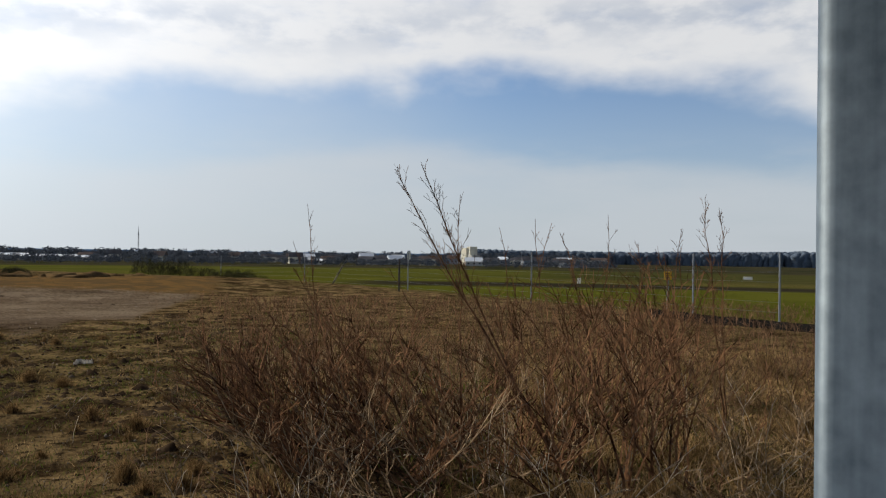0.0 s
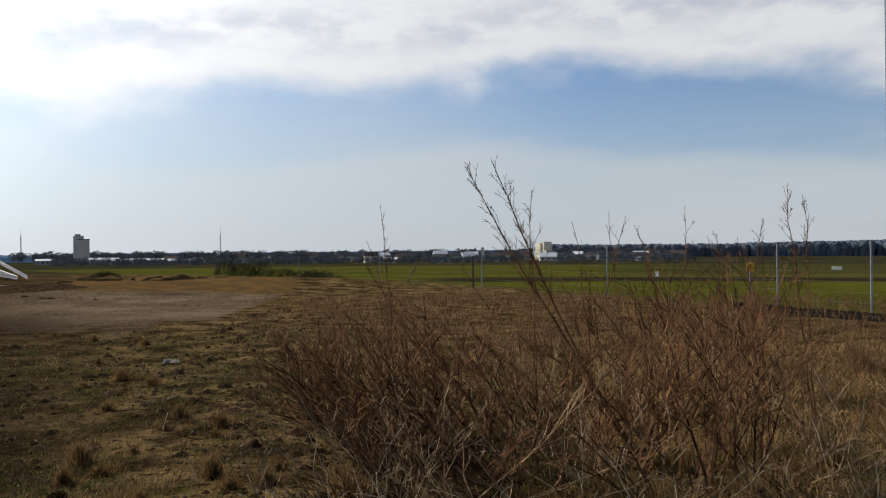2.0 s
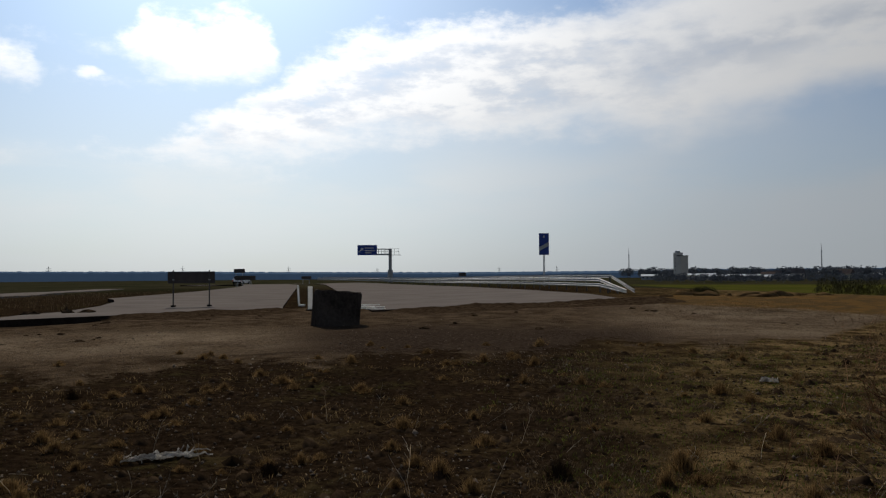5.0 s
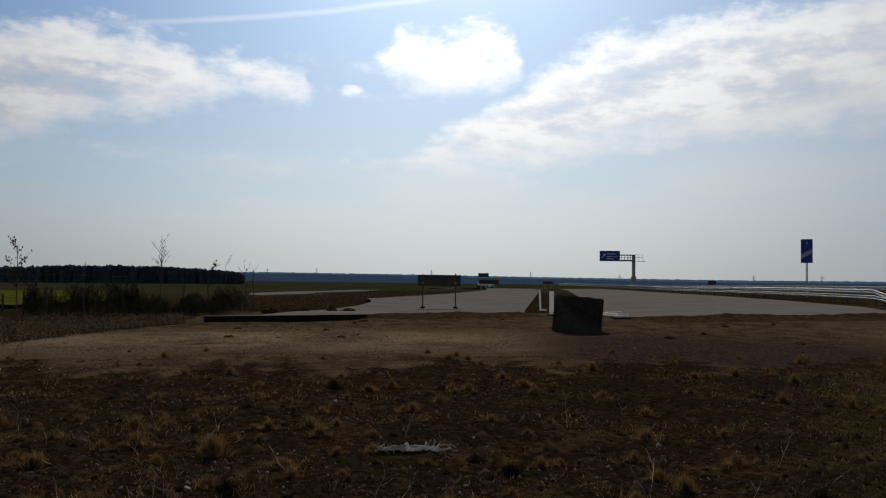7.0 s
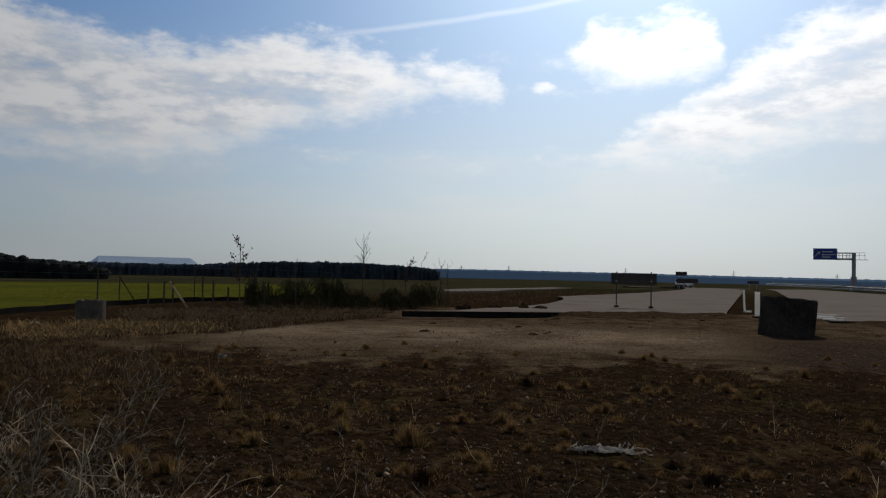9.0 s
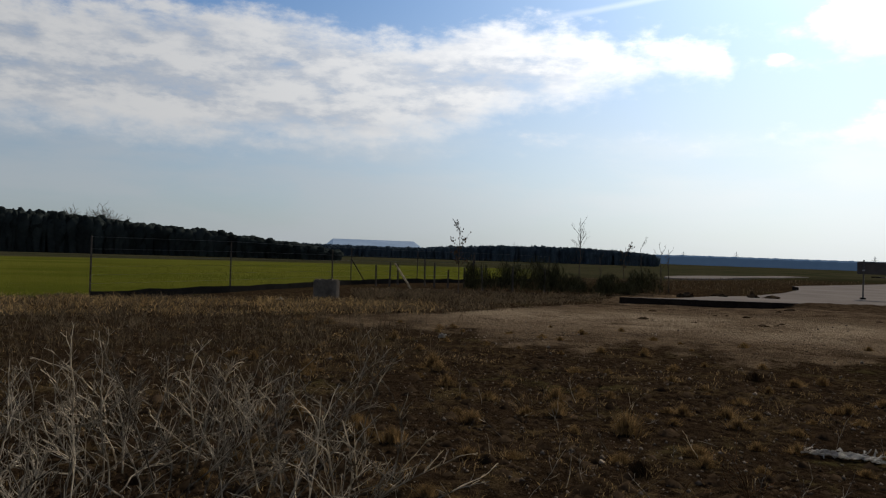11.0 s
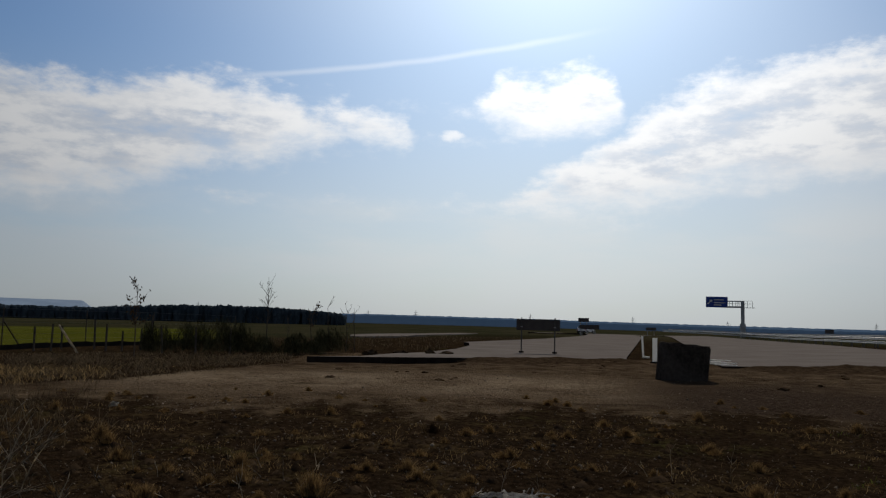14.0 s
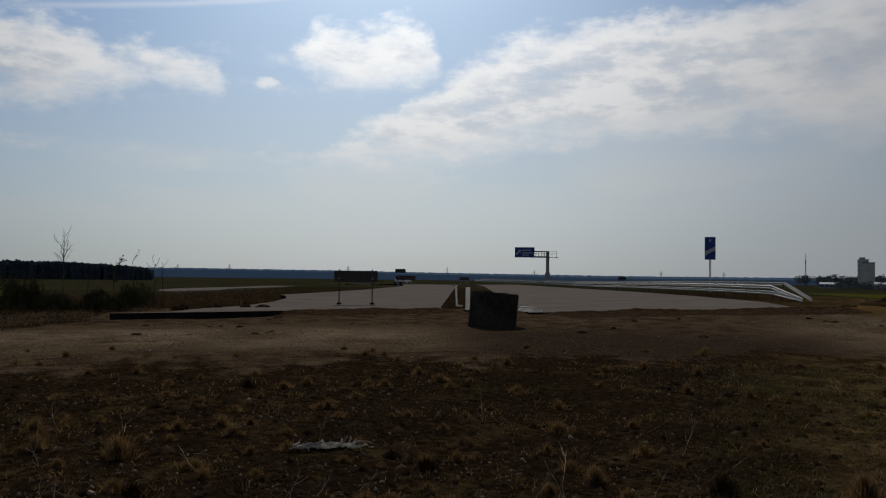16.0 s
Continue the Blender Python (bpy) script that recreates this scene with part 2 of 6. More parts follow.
def ground_material():
    m = bpy.data.materials.new("ground")
    m.use_nodes = True
    nt = m.node_tree
    N, Lk = nt.nodes.new, nt.links.new
    b = nt.nodes["Principled BSDF"]
    pos = N("ShaderNodeTexCoord").outputs["Object"]

    def noise_(scale, detail=6, rough=0.6):
        n = N("ShaderNodeTexNoise")
        n.inputs["Scale"].default_value, n.inputs["Detail"].default_value, n.inputs["Roughness"].default_value = scale, detail, rough
        Lk(pos, n.inputs["Vector"])
        return n.outputs[0]

    def rng(v, lo, hi):
        n = N("ShaderNodeMapRange")
        n.interpolation_type = "SMOOTHSTEP"
        n.inputs[1].default_value, n.inputs[2].default_value = lo, hi
        Lk(v, n.inputs[0])
        return n.outputs[0]

    def mix(f, a, c):
        n = N("ShaderNodeMix")
        n.data_type = "RGBA"
        for i, v in ((0, f), (6, a), (7, c)):
            if isinstance(v, tuple):
                n.inputs[i].default_value = (*v, 1)
            elif isinstance(v, float):
                n.inputs[i].default_value = v
            else:
                Lk(v, n.inputs[i])
        return n.outputs[2]

    def op(kind, a, c):
        n = N("ShaderNodeMath")
        n.operation = kind
        for i, v in enumerate((a, c)):
            if isinstance(v, float):
                n.inputs[i].default_value = v
            else:
                Lk(v, n.inputs[i])
        return n.outputs[0]

    def mask(name):
        a = N("ShaderNodeAttribute")
        a.attribute_name = name
        return a.outputs["Fac"]

    n_big, n_mid, n_fine, n_grit = noise_(0.25), noise_(1.3), noise_(9.0), noise_(45.0)
    soil = mix(rng(n_fine, 0.35, 0.65), (0.016, 0.010, 0.0055), (0.045, 0.029, 0.017))
    soil = mix(rng(n_grit, 0.6, 0.75), soil, (0.085, 0.07, 0.058))
    straw = mix(rng(n_mid, 0.35, 0.65), (0.032, 0.021, 0.011), (0.075, 0.051, 0.025))
    straw = mix(op("MULTIPLY", rng(n_big, 0.5, 0.66), 0.5), straw, (0.035, 0.045, 0.01))
    base = mix(rng(op("ADD", op("MULTIPLY", n_mid, 0.6), op("MULTIPLY", n_fine, 0.4)), 0.49, 0.62), soil, straw)
    sand = mix(rng(n_mid, 0.35, 0.7), (0.070, 0.047, 0.028), (0.16, 0.115, 0.073))
    sand = mix(op("MULTIPLY", rng(n_fine, 0.52, 0.66), 0.75), sand, (0.030, 0.021, 0.014))
    sand = mix(op("MULTIPLY", rng(n_grit, 0.6, 0.74), 0.7), sand, (0.26, 0.21, 0.155))
    moss = mix(rng(n_mid, 0.4, 0.6), (0.19, 0.112, 0.040), (0.125, 0.082, 0.038))
    turn, mp = N("ShaderNodeMapping"), N("ShaderNodeMapping")
    turn.inputs["Rotation"].default_value, mp.inputs["Scale"].default_value = (0, 0, radians(-62)), (0.28, 1.0, 1)
    Lk(pos, turn.inputs[0])
    Lk(turn.outputs[0], mp.inputs[0])
    ruts = N("ShaderNodeTexNoise")
    ruts.inputs["Scale"].default_value, ruts.inputs["Detail"].default_value, ruts.inputs["Roughness"].default_value = 1.3, 8, 0.68
    Lk(mp.outputs[0], ruts.inputs["Vector"])
    sand = mix(op("MULTIPLY", rng(ruts.outputs[0], 0.54, 0.64), 0.6), sand, (0.034, 0.024, 0.016))
    sand = mix(op("MULTIPLY", rng(ruts.outputs[0], 0.46, 0.34), 0.2), sand, (0.19, 0.14, 0.092))
    sand = mix(op("MULTIPLY", mask("pale"), op("MULTIPLY", rng(op("ADD", op("MULTIPLY", n_mid, 0.35), op("ADD", op("MULTIPLY", n_big, 0.4), op("MULTIPLY", n_fine, 0.25))), 0.60, 0.40), 0.8)), sand, (0.33, 0.255, 0.175))
    lawn = mix(rng(n_mid, 0.36, 0.64), (0.075, 0.048, 0.020), (0.255, 0.175, 0.080))
    lawn = mix(op("MULTIPLY", rng(n_big, 0.48, 0.62), 0.45), lawn, (0.095, 0.080, 0.024))
    lawn = mix(rng(n_fine, 0.51, 0.64), lawn, (0.028, 0.018, 0.010))
    base = mix(op("MULTIPLY", mask("lawn"), rng(op("ADD", op("MULTIPLY", n_mid, 0.5), op("MULTIPLY", n_fine, 0.5)), 0.36, 0.52)), base, lawn)
    sand = mix(op("MULTIPLY", mask("mud"), 0.85), sand, mix(rng(n_fine, 0.4, 0.65), (0.033, 0.023, 0.017), (0.090, 0.065, 0.048)))
    matted = mix(rng(n_fine, 0.40, 0.60), (0.37, 0.24, 0.105), (0.085, 0.052, 0.022))
    matted = mix(op("MULTIPLY", rng(n_mid, 0.52, 0.62), 0.7), matted, (0.06, 0.06, 0.016))
    base = mix(op("MULTIPLY", mask("mat"), rng(n_mid, 0.38, 0.52)), base, matted)
    edge = op("ADD", op("MULTIPLY", op("SUBTRACT", n_mid, 0.5), 1.1), op("MULTIPLY", op("SUBTRACT", n_fine, 0.5), 0.8))
    base = mix(rng(op("ADD", mask("dirt"), edge), 0.35, 0.65), base, sand)
    base = mix(rng(op("ADD", mask("moss"), edge), 0.4, 0.7), base, moss)
    crop = mix(rng(noise_(0.06), 0.35, 0.65), (0.075, 0.083, 0.011), (0.11, 0.112, 0.017))
    crop = mix(op("MULTIPLY", rng(n_mid, 0.5, 0.7), 0.35), crop, (0.10, 0.09, 0.03))
    dry = mix(rng(noise_(0.03), 0.35, 0.65), (0.026, 0.029, 0.014), (0.055, 0.048, 0.027))
    base = mix(mask("far"), base, dry)
    base = mix(mask("crop"), base, crop)
    base = mix(mask("track"), base, (0.035, 0.03, 0.02))
    Lk(base, b.inputs["Base Color"])
    b.inputs["Roughness"].default_value, b.inputs["Specular IOR Level"].default_value = 1.0, 0.0
    bp = N("ShaderNodeBump")
    bp.inputs["Strength"].default_value, bp.inputs["Distance"].default_value = 1.0, 0.12
    Lk(op("ADD", op("ADD", n_fine, n_mid), op("MULTIPLY", n_grit, 0.35)), bp.inputs["Height"])
    Lk(bp.outputs[0], b.inputs["Normal"])
    return m


M_GROUND = ground_material()
M_CONC_ROAD = material("road_concrete", (0.16, 0.14, 0.128), (0.22, 0.195, 0.175), 0.4, 0.8, 0.25, detail_scale=14)
# sides of the slabs: darker than the concrete, their backlit shade coloured in
M_SLABSIDE = material("shaded_slab_side", (0.012, 0.009, 0.008), (0.032, 0.025, 0.021), 2, 0.9, 0.4)
# large ring's backlit shade is put into its darker concrete colour
M_CONCSHADED = material("ring_concrete", (0.026, 0.022, 0.019), (0.070, 0.059, 0.051), 1.6, 0.9, 0.5)
M_CONCPALE = material("pale_ring_concrete", (0.075, 0.064, 0.052), (0.15, 0.13, 0.108), 1.6, 0.9, 0.5)
M_RAIL = material("guard_rail_steel", (0.20, 0.212, 0.225), (0.30, 0.312, 0.325), 3, 0.55, 0.05, 0.35, 0.4)
M_STEEL = material("grey_steel", (0.22, 0.23, 0.24), (0.32, 0.33, 0.34), 2, 0.5, 0.05, 0.6)
M_BLUE = material("blue_sign_face", (0.012, 0.045, 0.26), (0.016, 0.055, 0.30), 1, 0.4, 0.0)
M_WHITE = material("white_plastic", (0.72, 0.72, 0.70), (0.82, 0.82, 0.80), 3, 0.5, 0.05, through_light=0.5)
M_BLACK = material("black_plastic", (0.012, 0.011, 0.010), (0.024, 0.022, 0.02), 3, 0.8, 0.05)
M_SIGNBACK = material("dark_sign_back", (0.035, 0.03, 0.03), (0.06, 0.05, 0.045), 3, 0.6, 0.1)
M_YELLOW = material("yellow_plate", (0.75, 0.40, 0.02), (0.85, 0.48, 0.03), 6, 0.5, 0.05)
M_WOOD = material("weathered_post", (0.05, 0.042, 0.034), (0.12, 0.10, 0.085), 8, 0.9, 0.5)
M_TWIG = material("red_brown_twigs", (0.022, 0.012, 0.008), (0.27, 0.142, 0.072), 3, 0.85, 0.0, rand=0.75)
M_TWIGPALE = material("tan_twigs", (0.12, 0.078, 0.045), (0.42, 0.30, 0.175), 5, 0.8, 0.0, spec=0.5, rand=0.6)
M_DARKSTEEL = material("dark_steel", (0.05, 0.05, 0.05), (0.09, 0.085, 0.08), 3, 0.6, 0.05, 0.3)
M_VERGE = material("grey_brown_verge", (0.05, 0.036, 0.022), (0.185, 0.138, 0.085), 2, 0.85, 0.0, rand=0.7, through_light=0.3)
M_WEED = material("brown_weed_stems", (0.070, 0.038, 0.022), (0.33, 0.195, 0.11), 2, 0.85, 0.0, rand=0.8, through_light=0.4)
M_STRAW = material("straw_blades", (0.11, 0.068, 0.028), (0.46, 0.315, 0.145), 0.8, 0.8, 0.0, rand=0.75, through_light=0.4)
M_TUSSOCK = material("tussock_blades", (0.05, 0.030, 0.014), (0.30, 0.19, 0.082), 3, 0.8, 0.0, rand=0.7, through_light=0.5)
M_DARKTUFT = material("dark_tussock_blades", (0.022, 0.014, 0.009), (0.07, 0.043, 0.022), 3, 0.85, 0.0, rand=0.5)
M_GREENGRASS = material("green_blades", (0.06, 0.085, 0.015), (0.13, 0.14, 0.03), 0.8, 0.8, 0.0, rand=0.4, through_light=0.4)
M_BLEACH = material("bleached_stalks", (0.05, 0.04, 0.03), (0.68, 0.60, 0.475), 2, 0.8, 0.0, rand=0.6, through_light=0.5)
M_STONE = material("pebbles", (0.05, 0.039, 0.029), (0.30, 0.245, 0.19), 3, 0.85, 0.0, rand=0.5)
M_CLOD = material("earth_clods", (0.014, 0.009, 0.0055), (0.060, 0.041, 0.025), 5, 0.95, 0.5, rand=0.5)
M_HEAPSOIL = material("tan_earth", (0.07, 0.045, 0.022), (0.16, 0.105, 0.05), 4, 0.95, 0.6, bump_dist=0.05)
M_HEDGE = material("dark_hedge_twigs", (0.04, 0.042, 0.02), (0.10, 0.088, 0.045), 2, 0.85, 0.0, rand=0.4)
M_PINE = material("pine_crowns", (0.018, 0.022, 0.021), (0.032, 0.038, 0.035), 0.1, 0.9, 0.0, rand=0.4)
# the two farther woods are paler and bluer: haze put into their colour
M_PINEFAR = material("haze_tinted_pine_crowns", (0.034, 0.048, 0.060), (0.054, 0.070, 0.084), 0.1, 0.9, 0.0, rand=0.25)
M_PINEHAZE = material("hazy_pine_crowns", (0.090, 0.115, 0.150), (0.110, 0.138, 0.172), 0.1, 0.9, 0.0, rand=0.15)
M_BARK = material("grey_bark", (0.07, 0.055, 0.045), (0.14, 0.115, 0.09), 8, 0.9, 0.3)
M_LEAF = material("withered_leaves", (0.08, 0.05, 0.03), (0.16, 0.10, 0.05), 8, 0.8, 0.0, rand=0.4)
# base colours of ridge and heap carry the blue of the distance haze
M_RIDGE = material("haze_blue_woods", (0.045, 0.075, 0.12), (0.065, 0.10, 0.15), 0.01, 1.0, 0.0, spec=0.0)
M_HEAP = material("haze_pale_heap", (0.12, 0.145, 0.18), (0.18, 0.21, 0.25), 0.01, 1.0, 0.0, spec=0.0)
# both also glow faintly, standing in for the haze before them
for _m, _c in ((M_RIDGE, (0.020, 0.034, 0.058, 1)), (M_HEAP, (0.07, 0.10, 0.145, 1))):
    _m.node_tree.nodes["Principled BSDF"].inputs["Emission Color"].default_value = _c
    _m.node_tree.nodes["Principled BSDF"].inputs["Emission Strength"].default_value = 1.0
# blue-grey tint on the town trees is distance haze mixed into their colour
M_TOWNWOOD = material("haze_grey_bare_trees", (0.060, 0.072, 0.090), (0.105, 0.118, 0.136), 0.05, 0.95, 0.0, rand=0.3, through_light=0.3)
M_ROOFWHITE = material("pale_hall_roof", (0.55, 0.60, 0.66), (0.70, 0.74, 0.78), 0.05, 0.6, 0.0)
M_WALLPALE = material("pale_render", (0.42, 0.40, 0.36), (0.55, 0.52, 0.46), 0.1, 0.9, 0.0)
M_WALLCREAM = material("cream_render", (0.66, 0.61, 0.47), (0.78, 0.73, 0.58), 0.1, 0.9, 0.0)
M_WALLGREY = material("grey_render", (0.22, 0.24, 0.26), (0.32, 0.34, 0.36), 0.1, 0.9, 0.0)
M_ROOFRED = material("tiled_roof", (0.085, 0.068, 0.062), (0.13, 0.105, 0.098), 0.2, 0.9, 0.0)
M_ROOFDARK = material("dark_roof", (0.05, 0.05, 0.055), (0.09, 0.09, 0.10), 0.2, 0.8, 0.0)
M_GLASSDARK = material("window_glass", (0.02, 0.025, 0.03), (0.04, 0.045, 0.05), 1, 0.1, 0.0, spec=0.6)
M_CARWHITE = material("white_car_paint", (0.70, 0.71, 0.72), (0.78, 0.79, 0.80), 2, 0.25, 0.0, spec=0.5)
M_TYRE = material("tyre_rubber", (0.015, 0.015, 0.015), (0.03, 0.03, 0.03), 8, 0.85, 0.1)
M_PLASTIC = material("white_plastic_litter", (0.22, 0.20, 0.17), (0.86, 0.83, 0.77), 11, 0.6, 0.3, through_light=0.5)
M_RED = material("red_lamp", (0.30, 0.01, 0.01), (0.4, 0.02, 0.02), 4, 0.3, 0.0)


# ------------------------------------------------------------------ builders
def at(az, d):
    a = radians(az)
    return -d * math.sin(a), d * math.cos(a)


def link(name, verts, faces, mat, parent=None, label="", smooth=False):
    me = bpy.data.meshes.new(name)
    me.from_pydata([tuple(v) for v in verts], [], faces)
    me.materials.append(mat)
    if smooth:
        me.polygons.foreach_set("use_smooth", [True] * len(me.polygons))
    ob = new(name, me)
    if parent:
        ob.parent = parent
    if label:
        tagged(ob, label)
    return ob


def thing(name, loc, label, category, group="", rz=0.0, kind=""):
    ob = new(name)
    ob.empty_display_size = 0.2
    ob.matrix_basis = pose(*loc, 0, 0, rz)
    return tagged(ob, label, category, group, kind)


def part(name, bm, mat, parent=None, label="", bevel=0.0, smooth=False):
    if bevel:
        bmesh.ops.bevel(bm, geom=bm.edges[:], offset=bevel, segments=2, affect="EDGES", profile=0.6)
    me = bpy.data.meshes.new(name)
    bm.to_mesh(me)
    bm.free()
    me.materials.append(mat)
    if smooth:
        me.polygons.foreach_set("use_smooth", [True] * len(me.polygons))
    ob = new(name, me)
    ob.parent = parent
    if label:
        tagged(ob, label)
    return ob


def box(sx, sy, sz, m=None, bm=None):
    """A box standing on z = 0 of the pose m."""
    bm = bm or bmesh.new()
    r = bmesh.ops.create_cube(bm, size=1.0)
    bmesh.ops.transform(bm, matrix=(m or Matrix()) @ Matrix.Translation((0, 0, sz / 2)) @ Matrix.Diagonal((sx, sy, sz, 1)), verts=r["verts"])
    return bm


def rod(p, q, r1, r2=None, seg=8, bm=None):
    bm = bm or bmesh.new()
    p, q = Vector(p), Vector(q)
    d = q - p
    m = Matrix.Translation((p + q) / 2) @ d.to_track_quat("Z", "Y").to_matrix().to_4x4()
    bmesh.ops.create_cone(bm, cap_ends=True, segments=seg, radius1=r1, radius2=r1 if r2 is None else r2, depth=d.length, matrix=m)
    return bm


def sweep(V, F, pts, r0, r1, seg=4):
    """Append a tapered tube through pts to the lists V and F."""
    pts = [Vector(p) for p in pts]
    n, base = len(pts), len(V)
    for i, p in enumerate(pts):
        d = (pts[min(i + 1, n - 1)] - pts[max(i - 1, 0)]).normalized()
        a = d.cross(Vector((0.31, 0.95, 0.05))).normalized()
        b = d.cross(a)
        r = r0 + (r1 - r0) * i / (n - 1)
        for k in range(seg):
            t = 2 * math.pi * k / seg
            V.append(p + a * (r * math.cos(t)) + b * (r * math.sin(t)))
    for i in range(n - 1):
        for k in range(seg):
            k2 = (k + 1) % seg
            F.append((base + i * seg + k, base + i * seg + k2, base + (i + 1) * seg + k2, base + (i + 1) * seg + k))


def smooth01(x, lo, hi):
    t = np.clip((np.asarray(x, float) - lo) / (hi - lo), 0, 1)
    return t * t * (3 - 2 * t)


# road frame: along U from O, left is N
O = np.array((-24.2, 19.4))
U = np.array((-0.829, 0.559))
NL = np.array((-0.559, -0.829))


def road_sq(x, y):
    px, py = x - O[0], y - O[1]
    return px * U[0] + py * U[1], px * NL[0] + py * NL[1]


def deck(q, s=0.0):
    """Height of the road surface across and along the carriageways."""
    w = smooth01(s, 10, 100)
    right = smooth01(-np.asarray(q, float), 0, 8)
    return 0.2 + np.clip(-np.asarray(q, float), 0, 13) * 0.026 * (1 - 0.9 * w) - 0.25 * w * right - 0.85 * smooth01(s, 80, 150) * (1 - right)


def H(x, y):
    """Height of the ground."""
    x, y = np.asarray(x, float), np.asarray(y, float)
    r = np.hypot(x, y)
    zf = -0.0125 * (np.sqrt((np.clip(r, 0, 430) - 24) ** 2 + 60) + np.clip(r, 0, 430) - 24) / 2 + 0.03
    s, q = road_sq(x, y)
    w = smooth01(np.abs(q + 1), 38, 22) * smooth01(s, -30, -12) * smooth01(s, 270, 150)
    end = np.interp(q, [-12, 0, 3.5, 14.6], [0.6, 0.0, 2.9, -4.8])
    low = 0.08 + 0.15 * smooth01(q, 8.5, 10.5)
    over = smooth01(s - end, -0.9, -0.1) * smooth01(s - end, 0.35, -0.05) * smooth01(q, 9.0, 7.5) * smooth01(np.abs(q - 1.8), 1.6, 2.6)
    zr = (deck(q, s) - low) * smooth01(s - end, -8.5, -0.6) + 0.075 * over
    z = zf * (1 - w) + zr * w
    lump = 0.024 * np.sin(x * 0.9 + 1.3 * np.sin(y * 0.7)) * np.cos(y * 0.8 + np.sin(x * 0.5)) + 0.013 * np.sin(2.3 * x + y) * np.sin(1.9 * y - 0.6 * x)
    return z + lump * smooth01(r, 60, 25) * (1 - 0.9 * w * smooth01(s, -3, 0))


def hz(x, y):
    return float(H(x, y))


def gp(az, d, dz=0.0):
    x, y = at(az, d)
    return x, y, hz(x, y) + dz


# ------------------------------------------------------------------ ground
FENCE_R = [(8.8, 18.9), (7.56, 21.5), (4.06, 28.9), (-0.75, 39.0), (-7.2, 47.4), (-15.0, 58.0)]
FENCE_L = [(-21.5, -11.5), (-26.7, -9.2), (-37.4, -6.9), (-43.0, -4.2), (-46.0, -1.1), (-56.0, 4.0)]


def beyond(x, y, line):
    """Signed distance past a fence line, positive on its right side when walking along it."""
    best = np.full(np.shape(x), 1e9)
    sign = np.ones(np.shape(x))
    ext = [(line[0][0] * 2 - line[1][0] + (line[0][0] - line[1][0]) * 12, line[0][1] * 2 - line[1][1] + (line[0][1] - line[1][1]) * 12)] + list(line)
    ext.append((line[-1][0] + (line[-1][0] - line[-2][0]) * 40, line[-1][1] + (line[-1][1] - line[-2][1]) * 40))
    for (ax, ay), (bx, by) in zip(ext, ext[1:]):
        dx, dy = bx - ax, by - ay
        t = np.clip(((x - ax) * dx + (y - ay) * dy) / (dx * dx + dy * dy), 0, 1)
        d = np.hypot(x - ax - t * dx, y - ay - t * dy)
        c = dx * (y - ay) - dy * (x - ax)
        near = d < best
        best = np.where(near, d, best)
        sign = np.where(near, np.where(c < 0, 1, -1), sign)
    return best * sign


OUTER_AZ, OUTER_R = [78.5, 82, 88.5, 94, 100, 107], [70, 28.3, 23.6, 20.6, 19.6, 20.5]


